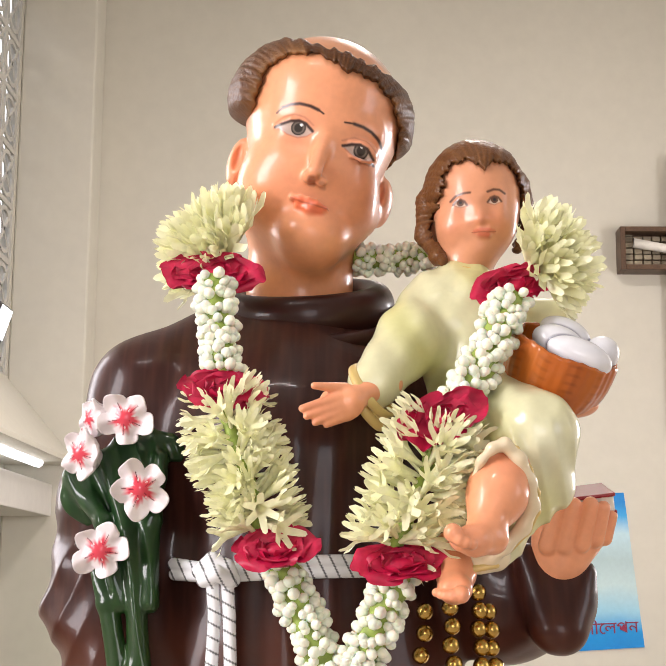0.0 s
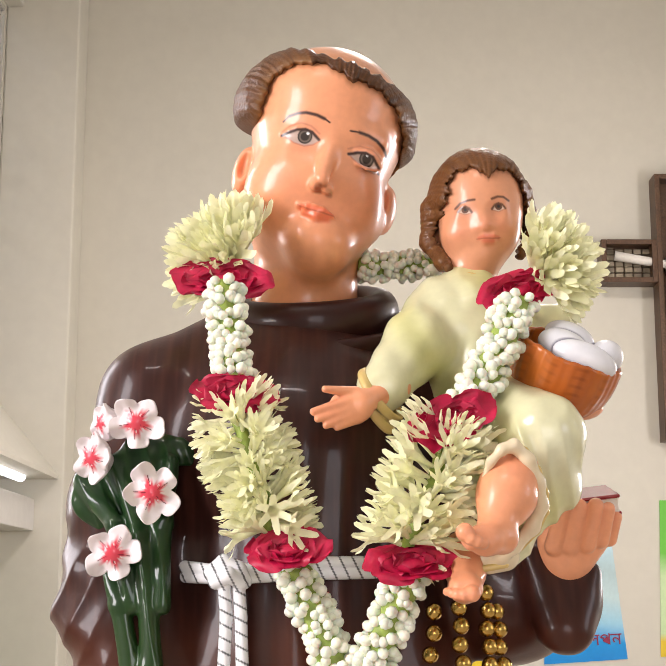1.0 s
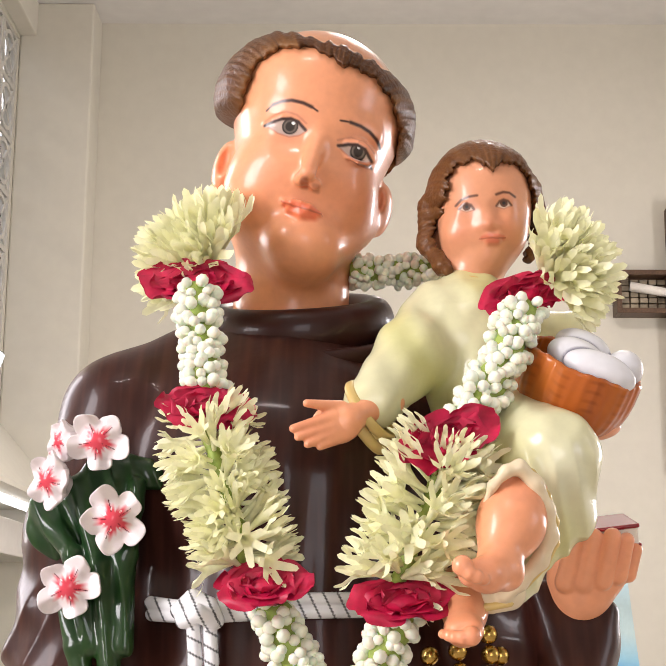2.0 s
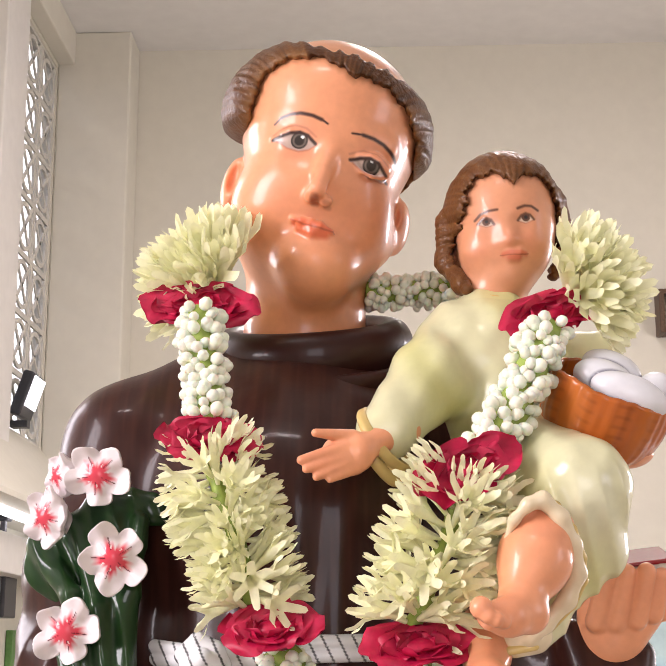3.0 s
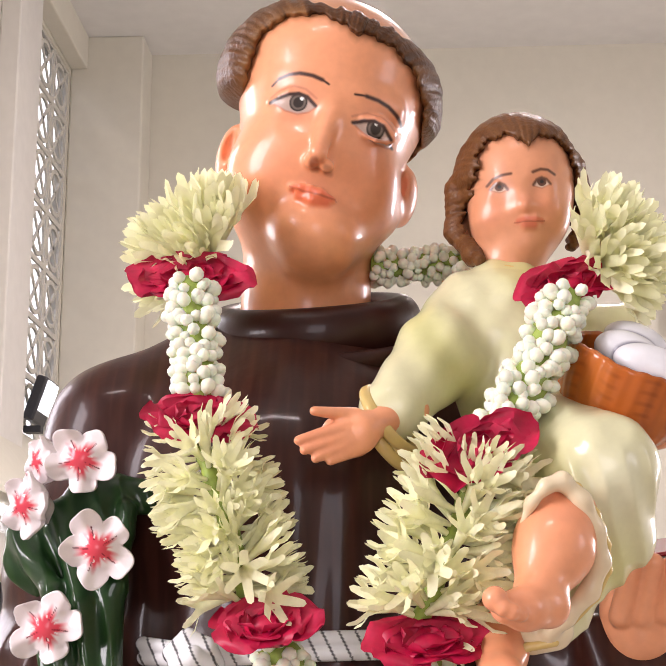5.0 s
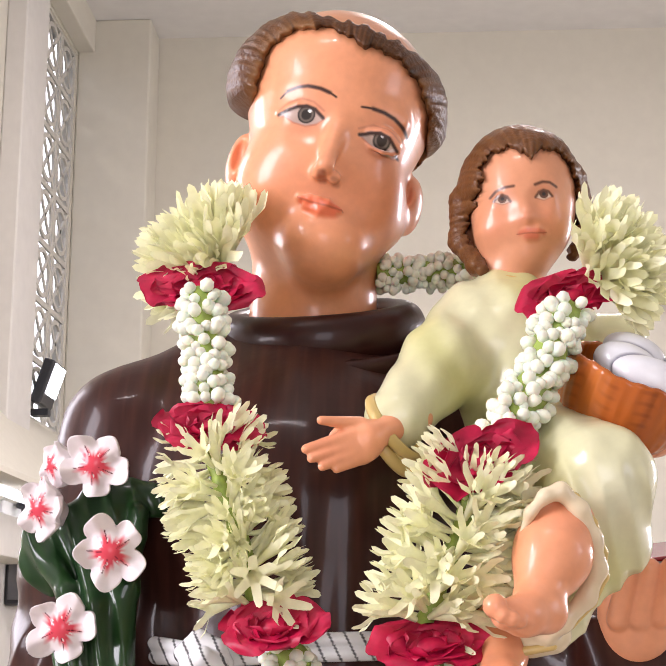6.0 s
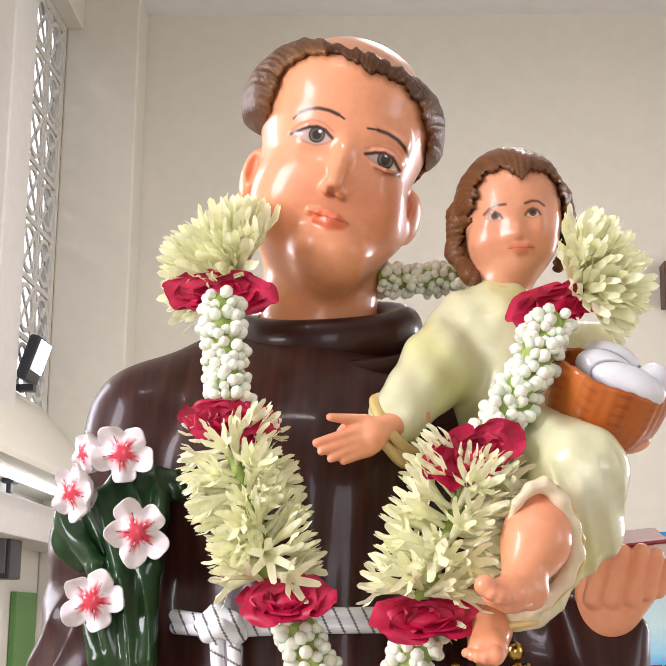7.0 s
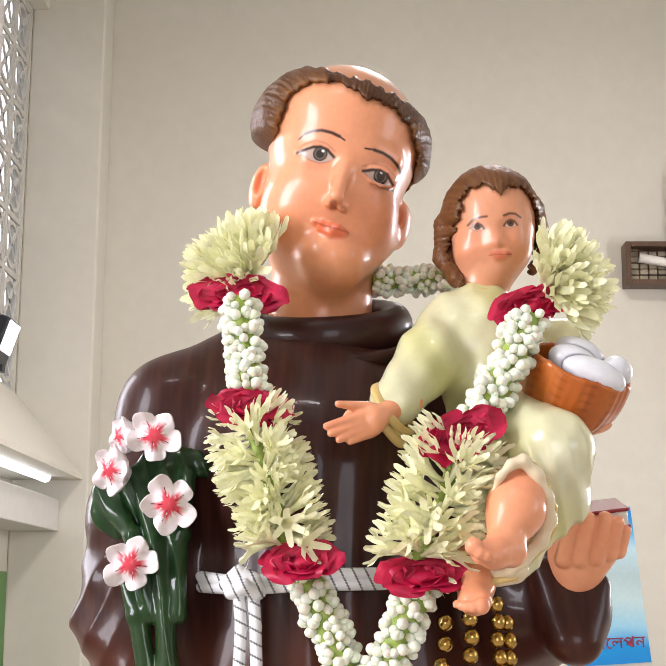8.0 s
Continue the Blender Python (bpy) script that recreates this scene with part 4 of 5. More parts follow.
def egg_paint(P):
    c = np.tile(np.array((0.70, 0.70, 0.73), np.float32), (len(P), 1))
    e = egg_fields(P)
    e.sort(0)
    return over(c, 0.9 * np.clip(1.5 - (e[1] - e[0]) / 0.0016, 0, 1), (0.16, 0.155, 0.20))


def limb_paint(P):
    c = np.tile(np.array(SKIN, np.float32), (len(P), 1))
    for p in ((0.1109, -0.1700, 1.5303), (0.1087, -0.1400, 1.4923), (0.0158, -0.0950, 1.6192), (0.1459, -0.1400, 1.5776), (0.2137, -0.0300, 1.5560)):
        c = over(c, 0.35 * soft(P, p, 0.018), (0.80, 0.27, 0.15))
    return c


def leaf_paint(P):
    c = np.tile(np.array(LEAF, np.float32), (len(P), 1))
    s = np.sin(P[:, 0] * 420 + P[:, 2] * 90 + 2.0)
    c = over(c, 0.5 * np.clip(s, 0, 1), (0.018, 0.06, 0.012))
    return over(c, 0.5 * np.clip(((-0.2113, -0.0300, 1.5064)[2] - P[:, 2]) / 0.04, 0, 1), (0.02, 0.05, 0.010))


# the friar's habit, arms, rope and lilies
def robe_form(P):
    d = chain(P, [((-0.0500, 0.0900, 1.6881), 0.047), ((-0.1193, 0.0650, 1.6499), 0.044)], 0.02)
    d = smin(d, chain(P, [((-0.1193, 0.0650, 1.6499), 0.044), ((-0.1369, 0.0450, 1.5634), 0.045), ((-0.1444, 0.0300, 1.4846), 0.043), ((-0.1251, 0.0120, 1.4164), 0.042)], 0.02), 0.02)
    d = smin(d, cap(P, (0.0352, 0.1000, 1.6883), (0.0994, 0.1000, 1.6740), 0.050, 0.052), 0.03)
    d = smin(d, ell(P, (-0.0028, 0.0850, 1.6062), (0.115, 0.116, 0.093)), 0.03)
    d = smin(d, ell(P, (-0.0018, 0.0800, 1.5319), (0.106, 0.112, 0.20)), 0.03)
    d = smin(d, ell(P, (0.0028, 0.0850, 1.3918), (0.135, 0.125, 0.20)), 0.04)
    d = smin(d, chain(P, [((0.0994, 0.1000, 1.6740), 0.052), ((0.1467, 0.0900, 1.5431), 0.055), ((0.1662, 0.0550, 1.4924), 0.050), ((0.1979, 0.0000, 1.4868), 0.030)], 0.02), 0.02)
    d = smin(d, chain(P, [((0.1752, -0.0100, 1.5209), 0.010), ((0.1930, -0.0200, 1.4682), 0.015), ((0.2001, -0.0200, 1.4676), 0.015), ((0.2164, -0.0100, 1.5086), 0.010)], 0.01), 0.012)
    q = P[:, 0] - 0.01
    low = np.clip(((-0.0002, 0.0000, 1.6687)[2] - P[:, 2]) / 0.08, 0, 1)
    fold = (0.0010 * np.sin(q * 190 + 0.9 * np.sin(P[:, 2] * 14)) + 0.0009 * np.sin(q * 83 + 9 * P[:, 2] + 1)) * low * (P[:, 1] < 0.1) * np.exp(-(q / 0.075) ** 4)
    sleeve = np.exp(-((P[:, 0] - (-0.1886, 0.0000, 1.9633)[0]) / 0.05) ** 2) * np.clip(((-0.2209, 0.0000, 1.5540)[2] - P[:, 2]) / 0.03, 0, 1)
    fold = fold + sleeve * (0.0024 * np.sin(P[:, 2] * 130 + P[:, 0] * 60) + 0.0022 * np.abs(np.sin(P[:, 2] * 75 - P[:, 0] * 140 + 0.6)))
    return d + fold


def cowl_form(P):
    d = tor(P, (0.0075, 0.0880, 1.7272), axes(19.0, -3, 0), 0.060, 0.060, 0.0135, 1.35)
    d = smin(d, tor(P, (0.0090, 0.0880, 1.7084), axes(19.0, -3, 0), 0.0745, 0.0745, 0.0065, 1.2), 0.003)
    return d


def robe_paint(P):
    c = np.tile(np.array(ROBE, np.float32), (len(P), 1))
    s = np.sin(900 * P[:, 0]) * np.sin(60 * P[:, 2] + 200 * P[:, 0])
    c = over(c, 0.6 * np.clip(s, 0, 1), (0.060, 0.019, 0.013))
    c = over(c, 0.4 * np.clip(np.sin(310 * P[:, 0] + 3 * np.sin(25 * P[:, 2])) - 0.2, 0, 1), (0.075, 0.024, 0.015))
    return over(c, 0.8 * np.clip(((-0.2176, 0.0000, 1.4846)[2] - P[:, 2]) / 0.03, 0, 1), (0.075, 0.02, 0.010))


def grip(P):
    d = ell(P, (0.2055, -0.0160, 1.5358), (0.0275, 0.016, 0.0225), axes(0, -14, 0))
    d = smin(d, cap(P, (0.1994, -0.0120, 1.5162), (0.1950, 0.0000, 1.4992), 0.0185, 0.018), 0.012)
    for a, b, rad in (((0.1884, -0.0290, 1.5282), (0.1941, -0.0370, 1.5552), 0.0070), ((0.2001, -0.0300, 1.5282), (0.2063, -0.0380, 1.5570), 0.0072), ((0.2125, -0.0300, 1.5298), (0.2187, -0.0380, 1.5577), 0.0070), ((0.2236, -0.0270, 1.5330), (0.2286, -0.0340, 1.5555), 0.0064), ((0.2317, -0.0200, 1.5339), (0.2363, -0.0250, 1.5504), 0.0055)):
        d = smin(d, cap(P, a, b, rad, rad - 0.0010), 0.0018)
    return d


BOOK, BOOK_TURN = V3((0.2115, -0.0060, 1.5613)), axes(13, -7, 0)


def book_form(P):
    q = (P - BOOK) @ BOOK_TURN
    cover = np.minimum(rbox(P, BOOK + BOOK_TURN @ V3((0, 0, 0.0065)), (0.0275, 0.024, 0.0014), BOOK_TURN, 0.0008), rbox(P, BOOK + BOOK_TURN @ V3((0, 0, -0.0065)), (0.0275, 0.024, 0.0014), BOOK_TURN, 0.0008))
    return np.minimum(cover, rbox(P, BOOK, (0.0262, 0.0225, 0.0064), BOOK_TURN, 0.0005))


def book_paint(P):
    q = (P - BOOK) @ BOOK_TURN
    c = np.tile(np.array(RED, np.float32), (len(P), 1))
    return over(c, np.abs(q[:, 2]) < 0.0050, (0.78, 0.72, 0.64))


ROPES = [[(-0.0865, -0.0120, 1.5139), (-0.0542, -0.0360, 1.5095), (0.0029, -0.0400, 1.5158), (0.0551, -0.0350, 1.5168)], [(-0.0856, -0.0120, 1.5065), (-0.0541, -0.0360, 1.5047), (0.0030, -0.0400, 1.5080), (0.0551, -0.0350, 1.5092)],
         [(-0.0546, -0.0460, 1.5010), (-0.0526, -0.0460, 1.4772), (-0.0552, -0.0500, 1.4043)], [(-0.0439, -0.0460, 1.5011), (-0.0420, -0.0460, 1.4772), (-0.0388, -0.0500, 1.4044)],
         [(-0.0641, -0.0440, 1.5085), (-0.0545, -0.0500, 1.5166), (-0.0438, -0.0500, 1.5115), (-0.0400, -0.0460, 1.5026)], [(-0.0607, -0.0460, 1.5025), (-0.0507, -0.0560, 1.5070), (-0.0421, -0.0500, 1.5026)]]


def rope_form(P):
    d = None
    for n, line in enumerate(ROPES):
        e = chain(P, [(p, 0.0047 if n < 4 else 0.0058) for p in line], 0.001)
        d = e if d is None else np.minimum(d, e)
    return d


def rope_paint(P):
    c = np.tile(np.array(WHITE, np.float32), (len(P), 1))
    along = np.where(P[:, 2] > (-0.2083, -0.0400, 1.4957)[2], P[:, 0] + 0.5 * P[:, 2], P[:, 2] + 0.5 * P[:, 0])
    return over(c, 0.9 * (np.mod(along, 0.0095) < 0.0014), (0.03, 0.03, 0.035))


STEMS = [[(-0.1415, -0.0220, 1.5129), (-0.1314, -0.0300, 1.4855), (-0.1142, -0.0350, 1.4025)], [(-0.1111, -0.0240, 1.5533), (-0.1099, -0.0320, 1.4977), (-0.1074, -0.0400, 1.4030)], [(-0.1400, -0.0100, 1.5920), (-0.1191, -0.0300, 1.5375), (-0.0998, -0.0400, 1.4030)],
         [(-0.1687, 0.0000, 1.5799), (-0.1372, -0.0260, 1.5437), (-0.1203, -0.0320, 1.4856)], [(-0.0980, -0.0120, 1.5920), (-0.1028, -0.0260, 1.5470), (-0.1014, -0.0350, 1.4857)]]


def leaf_form(P):
    d = None
    for n, line in enumerate(STEMS):
        e = chain(P, [(p, 0.0085 if k else 0.007) for k, p in enumerate(line)], 0.004)
        d = e if d is None else smin(d, e, 0.003)
    d = smin(d, ell(P, (-0.1242, -0.0050, 1.5765), (0.026, 0.012, 0.040), axes(0, 10, 0)), 0.008)
    d = smin(d, ell(P, (-0.0983, 0.0000, 1.6028), (0.022, 0.008, 0.012), axes(0, 20, 0)), 0.006)
    d = smin(d, ell(P, (-0.1520, 0.0000, 1.5639), (0.026, 0.010, 0.022), axes(0, 40, 0)), 0.006)
    return d + 0.0014 * np.abs(np.sin(P[:, 0] * 210 + P[:, 2] * 60 + 0.8 * np.sin(P[:, 2] * 40)))


LILIES = [((-0.1223, -0.0320, 1.6201), 0.0195, 0.0, 0.3, 1.0), ((-0.1478, -0.0220, 1.6212), 0.014, -0.5, 0.2, 0.6), ((-0.1543, -0.0280, 1.5942), 0.0175, -0.35, 0.1, 0.85), ((-0.1083, -0.0460, 1.5669), 0.0205, 0.15, 0.5, 1.0), ((-0.1352, -0.0460, 1.5232), 0.0195, 0.0, 0.0, 1.0)]


def lily_frame(c, yaw):
    turn = Euler((radians(8), 0, yaw)).to_matrix()
    return np.array(turn, dtype=np.float32)


def lily_form(P):
    d = None
    for c, r, yaw, spin, squeeze in LILIES:
        R = lily_frame(c, yaw)
        q = (P - V3(c)) @ R
        x, z = q[:, 0] / squeeze, q[:, 2]
        rad, ang = np.hypot(x, z), np.arctan2(z, x) + spin
        rim = r * (0.66 + 0.42 * np.abs(np.cos(2.5 * ang)) ** 0.5 + 0.07 * np.sin(2 * ang + 90 * c[0]) + 0.035 * np.sin(9 * ang + 60 * c[2]))
        cup = -0.007 * (rad / r) ** 1.3 + 0.0045 - 0.0026 * np.cos(5 * ang + 0.6) * rad / r - 0.0009 * np.sin(9 * ang + 70 * c[2]) * rad / r
        e = np.maximum(np.abs(q[:, 1] - cup) - 0.0021, rad - rim) * 0.7
        e = smin(e, cap(P, V3(c) + R @ V3((0, 0.004, 0)), V3(c) + R @ V3((0, 0.026, -0.008)), 0.011, 0.005), 0.006)
        d = e if d is None else np.minimum(d, e)
    return d


def lily_paint(P):
    c = np.tile(np.array((0.82, 0.76, 0.77), np.float32), (len(P), 1))
    for p, r, yaw, spin, squeeze in LILIES:
        q = (P - V3(p)) @ lily_frame(p, yaw)
        x, z = q[:, 0] / squeeze, q[:, 2]
        rad, ang = np.hypot(x, z) / r, np.arctan2(z, x) + spin
        near = np.linalg.norm(P - V3(p), axis=1) < 1.3 * r
        star = rad / (0.50 + 0.13 * np.cos(5 * ang) + 0.06 * np.sin(17 * ang + 200 * p[0]))
        front = near * (q[:, 1] < 0.009)
        c = over(c, front * np.clip((1.1 - star) * 2.2, 0, 1), (0.68, 0.01, 0.04))
        c = over(c, front * 0.12 * np.clip(1.3 - rad, 0, 1), (0.82, 0.45, 0.5))
        c = over(c, front * (np.abs(np.sin(2.5 * ang + 0.4)) < 0.07) * (rad > 0.2) * (rad < 0.66), (0.10, 0.0, 0.01))
        c = over(c, front * (np.abs(np.sin(3.5 * ang + 1.4)) < 0.16) * (np.abs(rad - 0.34) < 0.05), (0.85, 0.78, 0.76))
    return c


def lower_habit():
    """The plain fall of the habit down to the plinth, below what the fine grid covers."""
    n, rows = 96, 30
    top, foot = 1.40, 0.80
    v, q = [], []
    for j in range(rows + 1):
        s = j / rows
        z = top + 0.03 - (top + 0.03 - foot) * s
        for i in range(n):
            a = 2 * math.pi * i / n
            w = 1 + 0.035 * math.sin(9 * a + 1) * s
            v.append((0.012 + (0.13 + 0.04 * s) * w * math.cos(a), 0.085 + (0.115 + 0.045 * s) * w * math.sin(a), z))
    for j in range(rows):
        for i in range(n):
            q.append((j * n + i, (j + 1) * n + i, (j + 1) * n + (i + 1) % n, j * n + (i + 1) % n))
    v = np.array(v, np.float32)
    return v, np.array(q, np.int32), robe_paint(v)


HEAD_BOX = ((-0.10, -0.05, 1.685), (0.14, 0.205, 1.965))
CHILD_HEAD_BOX = ((0.08, -0.05, 1.70), (0.22, 0.095, 1.88))
CHILD_BOX = ((-0.01, -0.20, 1.46), (0.27, 0.10, 1.76))
ROBE_BOX = ((-0.24, -0.085, 1.40), (0.27, 0.23, 1.77))
pieces = [(*sculpt([(form, paint)], *where, size), finish) for form, paint, where, size, finish in (
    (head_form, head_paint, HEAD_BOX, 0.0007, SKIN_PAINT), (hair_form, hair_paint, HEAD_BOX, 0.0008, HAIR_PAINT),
    (child_head, child_paint, CHILD_HEAD_BOX, 0.0006, SKIN_PAINT), (child_hair, child_hair_paint, CHILD_HEAD_BOX, 0.0008, HAIR_PAINT),
    (child_cloth, cloth_paint, CHILD_BOX, 0.0012, PAINT), (gilt_form, GILT, CHILD_BOX, 0.001, PAINT), (hem_form, (0.74, 0.62, 0.42), CHILD_BOX, 0.001, PAINT), (limbs, limb_paint, CHILD_BOX, 0.0009, SKIN_PAINT),
    (bowl_form, bowl_paint, CHILD_BOX, 0.0009, PAINT), (egg_form, egg_paint, CHILD_BOX, 0.0009, PAINT),
    (robe_form, robe_paint, ROBE_BOX, 0.0016, ROBE_PAINT), (cowl_form, ROBE, ROBE_BOX, 0.0014, ROBE_PAINT), (grip, limb_paint, ROBE_BOX, 0.001, SKIN_PAINT), (book_form, book_paint, ROBE_BOX, 0.001, PAINT),
    (rope_form, rope_paint, ROBE_BOX, 0.0010, PAINT), (leaf_form, leaf_paint, ROBE_BOX, 0.0011, PAINT), (lily_form, lily_paint, ((-0.21, -0.09, 1.47), (-0.06, 0.03, 1.66)), 0.0007, PAINT))]
pieces.append((*lower_habit(), ROBE_PAINT))
statue = new("saint_statue", mesh_from("saint_statue", pieces, [PAINT, SKIN_PAINT, HAIR_PAINT, ROBE_PAINT]))
tagged(statue, "glossy painted plaster statue of a brown-robed friar holding a child", "statue")
bm = box(bmesh.new(), (-0.27, -0.16, 0.72), (0.29, 0.34, 0.80), 0.01)
box(bm, (-0.22, -0.11, 0.0), (0.24, 0.29, 0.72), 0.008)
tagged(part("pedestal", bm, PEDESTAL), "pale marble pedestal under the statue", "pedestal")

# ---- the flower garland ----
garland = tagged(empty("flower_garland", (-0.0377, -0.0600, 1.6434)), "fresh garland of jasmine buds, tuberoses and crimson roses", "garland")
GO = Vector(garland.location)
rnd = random.Random(11)


def bud_mesh():
    b2 = bmesh.new()
    prof = [(0.0, 0.0014), (0.0025, 0.0019), (0.0048, 0.0040), (0.0078, 0.0050), (0.0108, 0.0045), (0.0130, 0.0026), (0.0138, 0.0006)]
    n = 8
    rings = [[b2.verts.new((r * math.cos(2 * math.pi * i / n), r * math.sin(2 * math.pi * i / n), z)) for i in range(n)] for z, r in prof]
    for a, b in zip(rings, rings[1:]):
        for i in range(n):
            b2.faces.new((a[i], a[(i + 1) % n], b[(i + 1) % n], b[i]))
    b2.faces.new(rings[-1])
    b2.faces.new(rings[0][::-1])
    return b2


def floret_mesh(openness, seed):
    r2 = random.Random(seed)
    b2 = bmesh.new()
    n = 6
    prof = [(0.0, 0.0014), (0.010, 0.0022), (0.020, 0.0036), (0.024, 0.0042 + 0.001 * openness)]
    rings = [[b2.verts.new((r * math.cos(2 * math.pi * i / n) + 0.06 * z * z / 0.02, r * math.sin(2 * math.pi * i / n), z)) for i in range(n)] for z, r in prof]
    for a, b in zip(rings, rings[1:]):
        for i in range(n):
            b2.faces.new((a[i], a[(i + 1) % n], b[(i + 1) % n], b[i]))
    top = rings[-1]
    for i in range(n):
        a, b = top[i], top[(i + 1) % n]
        mid = (a.co + b.co) / 2
        out = Vector((mid.x - 0.0017, mid.y, 0)).normalized()
        o = openness * r2.uniform(0.8, 1.2)
        c1 = mid + out * (0.002 + 0.0045 * o) + Vector((0, 0, 0.0065 - 0.002 * o))
        c2 = mid + out * (0.001 + 0.0085 * o) + Vector((0, 0, 0.0145 - 0.005 * o))
        side = (b.co - a.co) * 0.44
        v1, v2 = b2.verts.new(c1 - side), b2.verts.new(c1 + side)
        m1 = b2.verts.new(c1 - out * 0.0008)
        e1, e2 = b2.verts.new(c1.lerp(c2, 0.75) - side * 0.72), b2.verts.new(c1.lerp(c2, 0.75) + side * 0.72)
        tip = b2.verts.new(c2)
        b2.faces.new((a, b, m1))
        b2.faces.new((a, m1, v1))
        b2.faces.new((m1, b, v2))
        b2.faces.new((v1, m1, tip, e1))
        b2.faces.new((m1, v2, e2, tip))
    return b2


BUDM = part("jasmine_bud", bud_mesh(), BUD, smooth=True)
FLORETS = [part("tuberose_floret", floret_mesh(o, k), TUBEROSE, smooth=True) for k, o in enumerate((0.05, 0.2, 0.6, 1.0))]
PROTO = [BUDM] + FLORETS
MESHES = {"bud": BUDM.data, "floret": [o.data for o in FLORETS]}
for o in PROTO:
    bpy.data.objects.remove(o)


def spot(name, data, parent, where, aim, size, spin, fat=1.0):
    ob = new(name, data)
    ob.parent = parent
    q = Vector(aim).to_track_quat("Z", "Y").to_matrix().to_4x4()
    ob.matrix_basis = Matrix.Translation(Vector(where) - GO) @ q @ Matrix.Rotation(spin, 4, "Z") @ Matrix.Diagonal((size * fat, size * fat, size, 1))
    return ob


def along(line, s):
    pts = [Vector(p) for p in line]
    lens = [(b - a).length for a, b in zip(pts, pts[1:])]
    d = s * sum(lens)
    for a, b, l in zip(pts, pts[1:], lens):
        if d <= l:
            return a.lerp(b, d / l), (b - a).normalized(), sum(lens)
        d -= l
    return pts[-1], (pts[-1] - pts[-2]).normalized(), sum(lens)


def cord(name, line, r, material):
    bm2 = bmesh.new()
    pts = [Vector(p) for p in line]
    prev = None
    n = 8
    for k in range(13):
        p, t, _ = along(line, k / 12)
        fx = t.orthogonal().normalized()
        fy = t.cross(fx)
        ring = [bm2.verts.new(p - GO + (fx * math.cos(2 * math.pi * i / n) + fy * math.sin(2 * math.pi * i / n)) * r * (1 + 0.15 * math.sin(k * 2.1 + i))) for i in range(n)]
        if prev:
            for i in range(n):
                bm2.faces.new((prev[i], prev[(i + 1) % n], ring[(i + 1) % n], ring[i]))
        else:
            bm2.faces.new(ring[::-1])
        prev = ring
    bm2.faces.new(prev)
    return part(name, bm2, material, garland, smooth=True)


def jasmine(line, radius, scale=1.0):
    strand = cord("jasmine_strand", line, radius * 0.48, STEM)
    _, _, length = along(line, 0)
    rows = max(4, int(length / 0.0060))
    for k in range(rows):
        s = (k + 0.5) / rows
        p, t, _ = along(line, s)
        fx = Vector((0, -1, 0)).cross(t).normalized()
        fy = t.cross(fx)
        n = 10
        for i in range(n):
            a = 2 * math.pi * (i + 0.5 * (k % 2)) / n + rnd.uniform(-0.22, 0.22)
            out = fx * math.cos(a) + fy * math.sin(a)
            if out.y > 0.75:
                continue
            aim = out + t * rnd.uniform(-0.45, 0.35)
            base = p + out * radius * rnd.uniform(0.18, 0.36) + t * rnd.uniform(-0.003, 0.003)
            spot("jasmine_bud", MESHES["bud"], strand, base, aim, scale * rnd.uniform(0.66, 0.92), rnd.uniform(0, 6))


def tuberose(line, radius, lean=0.25):
    strand = cord("tuberose_strand", line, 0.005, STEM)
    _, _, length = along(line, 0)
    rows = int(length / 0.0078)
    for k in range(rows):
        s = (k + 0.5) / rows
        p, t, _ = along(line, s)
        fx = Vector((0, -1, 0)).cross(t).normalized()
        fy = t.cross(fx)
        n = 9
        for i in range(n):
            a = 2 * math.pi * (i + 0.5 * (k % 2)) / n + rnd.uniform(-0.3, 0.3)
            out = fx * math.cos(a) + fy * math.sin(a)
            if out.y > 0.6:
                continue
            squash = Vector((out.x, out.y * 0.75, out.z))
            aim = squash + t * rnd.uniform(-0.6, 0.6) - t * lean
            size = radius / 0.037 * rnd.uniform(0.8, 1.12)
            spot("tuberose_floret", MESHES["floret"][rnd.choice((0, 1, 1, 1, 2, 2, 3))], strand, p + out * 0.005 + t * rnd.uniform(-0.004, 0.004), aim, size, rnd.uniform(0, 6), 1.12)


def tuft(centre, toward, radius, spread, count):
    """A bunch of florets that fans out from one point."""
    strand = cord("tuberose_tuft", [Vector(centre) - Vector(toward) * 0.004, Vector(centre) + Vector(toward) * 0.010], 0.006, STEM)
    w = Vector(toward).normalized()
    fx = w.orthogonal().normalized()
    fy = w.cross(fx)
    for k in range(count):
        h = (k + 0.5) / count
        th, ph = spread * math.sqrt(h), k * 2.39996
        aim = w * math.cos(th) + (fx * math.cos(ph) + fy * math.sin(ph)) * math.sin(th)
        spot("tuberose_floret", MESHES["floret"][rnd.choice((0, 0, 1, 1, 2))], strand, Vector(centre) + aim * 0.003, (aim + Vector((rnd.uniform(-0.15, 0.15), rnd.uniform(-0.15, 0.15), rnd.uniform(-0.15, 0.15)))).normalized(), radius / 0.037 * rnd.uniform(0.80, 1.06), rnd.uniform(0, 6), 1.2)


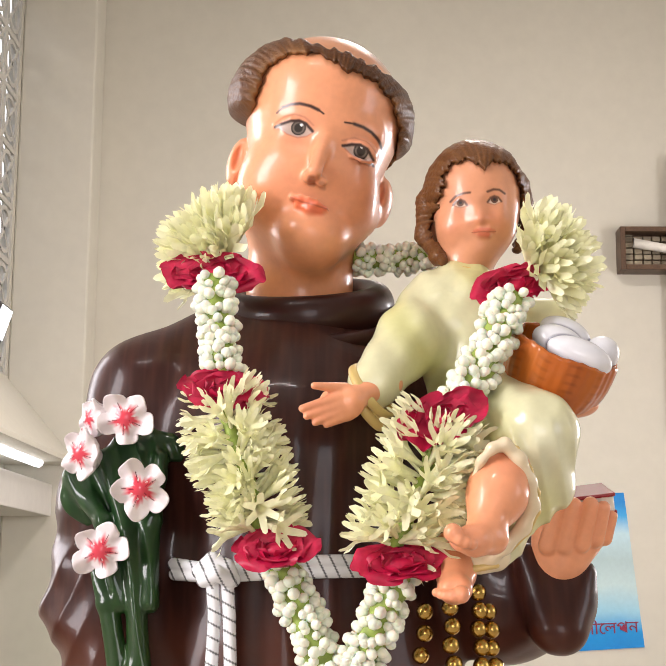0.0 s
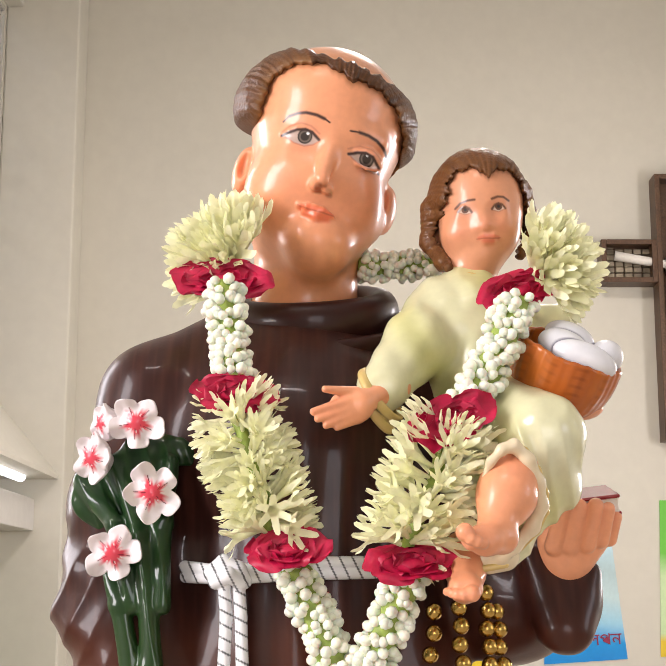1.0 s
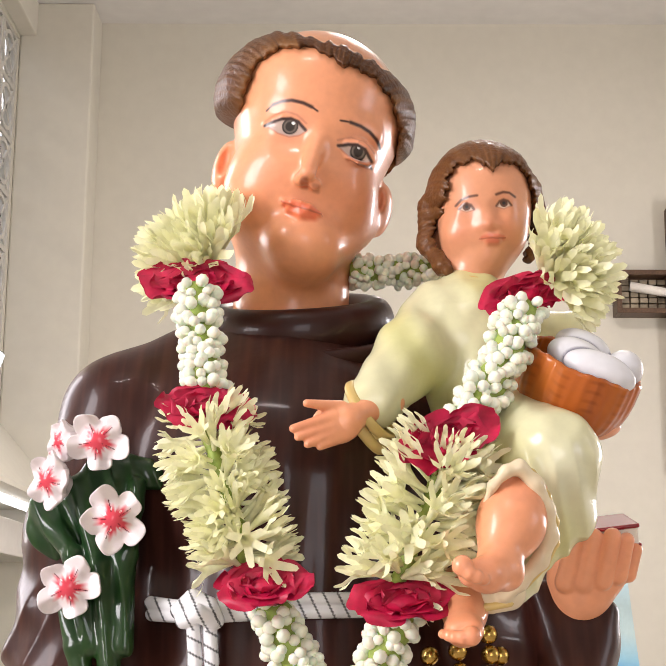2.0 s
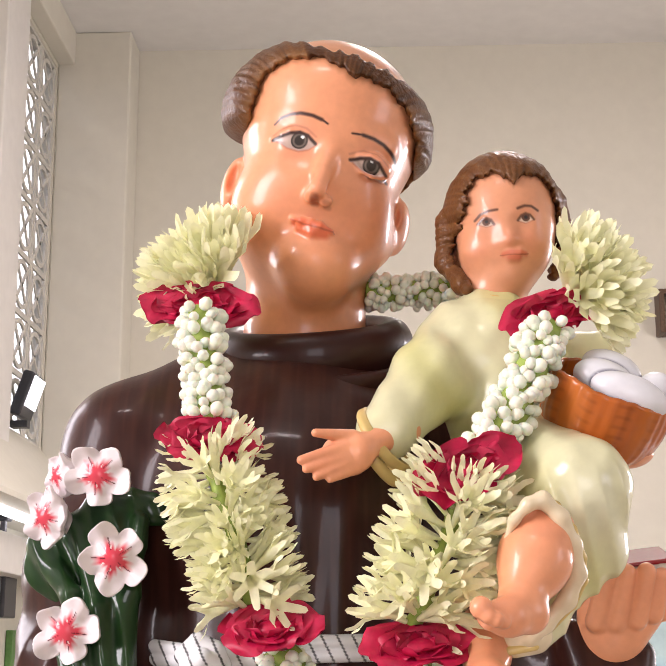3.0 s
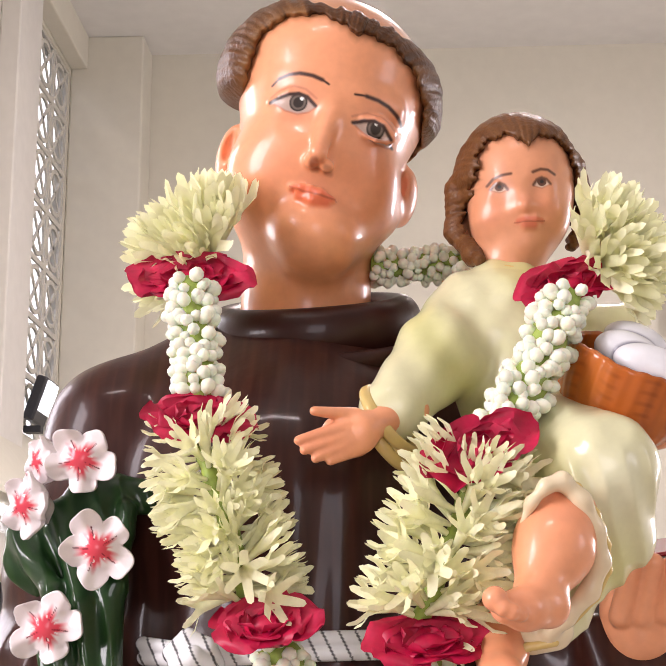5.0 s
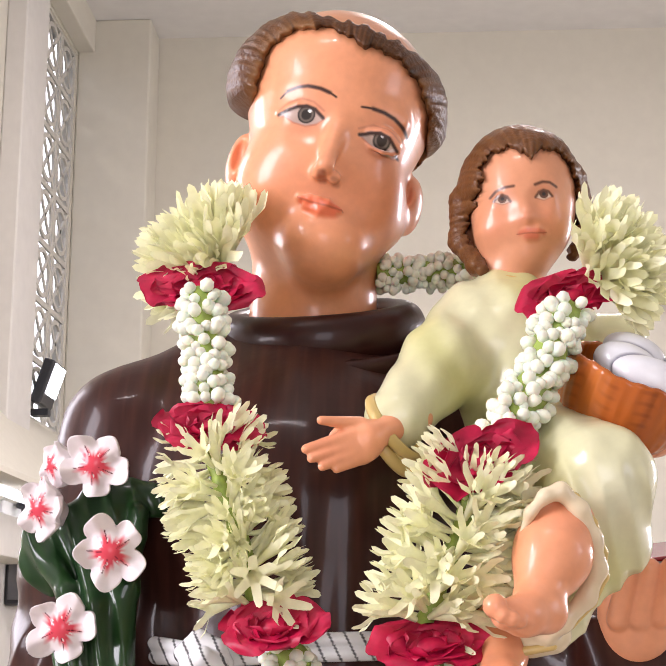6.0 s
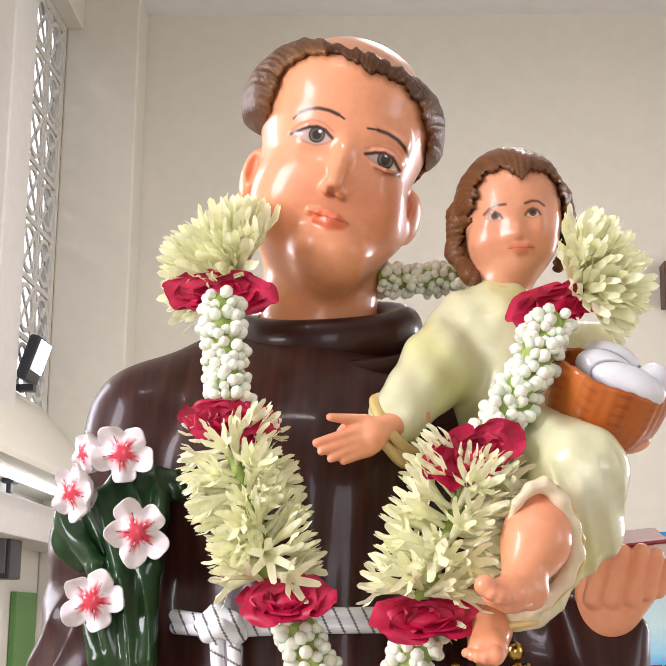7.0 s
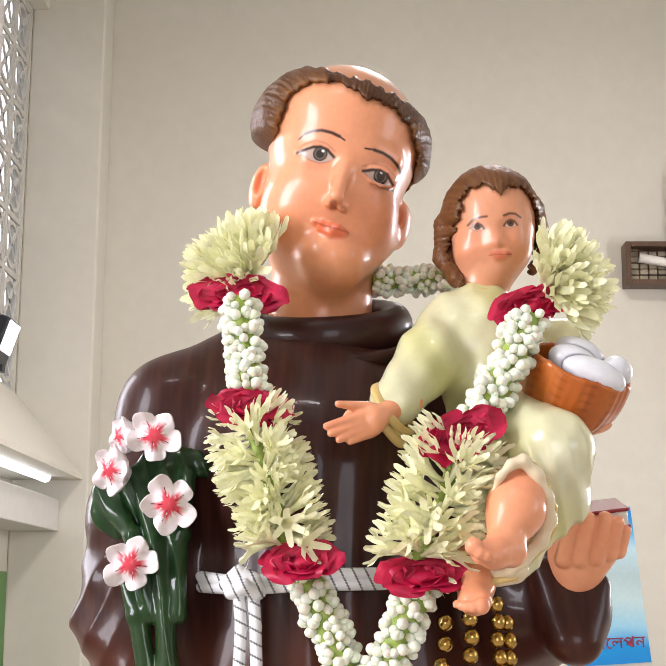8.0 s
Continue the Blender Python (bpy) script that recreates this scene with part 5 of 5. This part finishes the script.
def rose(centre, toward, rx, rz, tilt=0.0, seed=0, petals=15):
    r2 = random.Random(seed)
    bm2 = bmesh.new()
    w = Vector(toward).normalized()
    frame3 = w.to_track_quat("Z", "Y").to_matrix().to_4x4() @ Matrix.Rotation(tilt, 4, "Z")
    for k in range(petals):
        h = (k + 0.5) / petals
        ang = k * 2.39996 + r2.uniform(-0.3, 0.3)
        size = 0.5 + 0.55 * h
        lift = 1.15 - 1.15 * h
        nu, nv = 7, 6
        grid = []
        ph, ph2 = r2.uniform(0, 6), r2.uniform(0, 6)
        for j in range(nv + 1):
            v = j / nv
            row = []
            for i in range(nu + 1):
                u = 2 * i / nu - 1
                half = 0.62 * math.sin(math.pi * (0.12 + 0.74 * v) ** 0.9)
                rr = (0.06 + 0.30 * h) + v * size * 0.75 * (1 - 0.55 * lift * v)
                y = u * half * size * 1.25
                z = 0.05 + lift * 0.55 * v * size + 0.16 * u * u * half + 0.20 * math.sin(3.1 * u + ph + 2.5 * v) * v - 0.30 * max(0, v - 0.65) * h + 0.13 * math.sin(6 * u + ph2) * v * v
                x = rr - 0.12 * u * u
                row.append((x, y, z))
            grid.append(row)
        turn = Matrix.Rotation(ang, 4, "Z")
        for side in (0, 1):
            vs = [[bm2.verts.new(frame3 @ Matrix.Diagonal((rx, rz, 0.72 * min(rx, rz), 1)) @ turn @ Vector((p[0], p[1], p[2] - 0.018 * side))) for p in row] for row in grid]
            for j in range(nv):
                for i in range(nu):
                    f = (vs[j][i], vs[j][i + 1], vs[j + 1][i + 1], vs[j + 1][i])
                    bm2.faces.new(f if not side else f[::-1])
    bmesh.ops.create_uvsphere(bm2, u_segments=12, v_segments=8, radius=0.30, matrix=frame3 @ Matrix.Diagonal((rx, rz, 0.72 * min(rx, rz), 1)))
    ob = part("rose", bm2, ROSE, garland, smooth=True)
    ob.matrix_basis = Matrix.Translation(Vector(centre) - GO)
    return ob


jasmine([(-0.0596, -0.0400, 1.7226), (-0.0538, -0.0550, 1.6881), (-0.0469, -0.0680, 1.6469)], 0.0205)
jasmine([(0.1616, -0.0600, 1.7069), (0.1424, -0.0750, 1.6634), (0.1162, -0.0950, 1.6211)], 0.0225)
jasmine([(-0.0032, -0.0750, 1.5129), (0.0119, -0.0750, 1.4782), (0.0284, -0.0750, 1.4354)], 0.0215)
jasmine([(0.0776, -0.0900, 1.5074), (0.0617, -0.0850, 1.4701), (0.0459, -0.0780, 1.4357)], 0.0225)
jasmine([(0.0463, 0.0850, 1.7684), (0.0779, 0.0880, 1.7692), (0.1200, 0.0750, 1.7688)], 0.0175, 0.9)
tuberose([(-0.0467, -0.0750, 1.6230), (-0.0321, -0.0800, 1.5834), (-0.0228, -0.0800, 1.5567), (-0.0192, -0.0800, 1.5340)], 0.0325)
tuberose([(0.1062, -0.1100, 1.6046), (0.0941, -0.1150, 1.5723), (0.0883, -0.1150, 1.5552), (0.0740, -0.1120, 1.5241)], 0.0345)
tuft((-0.0534, 0.0120, 1.7518), (-0.70, -0.42, 0.52), 0.054, 1.2, 58)
tuft((0.1790, -0.0200, 1.7355), (0.86, -0.40, 0.36), 0.054, 1.02, 52)
rose((-0.0607, -0.0300, 1.7300), (0.0, -0.75, 0.35), 0.042, 0.020, 0.0, 1)
rose((0.1647, -0.0480, 1.7170), (0.15, -0.75, 0.35), 0.037, 0.019, 0.45, 2)
rose((-0.0454, -0.0820, 1.6342), (0.1, -0.75, 0.45), 0.033, 0.019, 0.0, 3)
rose((0.1069, -0.1220, 1.6096), (0.1, -0.75, 0.4), 0.037, 0.020, 0.55, 4)
rose((-0.0067, -0.0950, 1.5227), (-0.1, -0.7, 0.5), 0.031, 0.021, 0.15, 5)
rose((0.0780, -0.1180, 1.5128), (0.1, -0.7, 0.5), 0.034, 0.019, 0.1, 6)
rose((-0.0497, 0.0500, 1.8109), (-0.3, -0.9, 0.3), 0.012, 0.012, 0.3, 7, 8)

# gold bead strings
beads = tagged(empty("bead_necklace", (0.1182, -0.0500, 1.4871)), "string of round gold beads hanging on the habit", "necklace")
bm = bmesh.new()
bmesh.ops.create_uvsphere(bm, u_segments=16, v_segments=10, radius=0.0062)
bead = part("bead", bm, GOLD, smooth=True)
bead_data = bead.data
bpy.data.objects.remove(bead)
for line in ([(0.0971, -0.0500, 1.4810), (0.0921, -0.0500, 1.4051)], [(0.1148, -0.0550, 1.4842), (0.1185, -0.0550, 1.4058)], [(0.1354, -0.0450, 1.4945), (0.1382, -0.0500, 1.4054)], [(0.1433, -0.0400, 1.4811), (0.1506, -0.0450, 1.4050)]):
    _, _, length = along(line, 0)
    n = int(length / 0.0127)
    for k in range(n + 1):
        p, t, _ = along(line, k / n)
        ob = new("bead", bead_data)
        ob.parent = beads
        ob.location = p - Vector(beads.location) + Vector((0.001 * math.sin(k * 2.3), 0, 0))
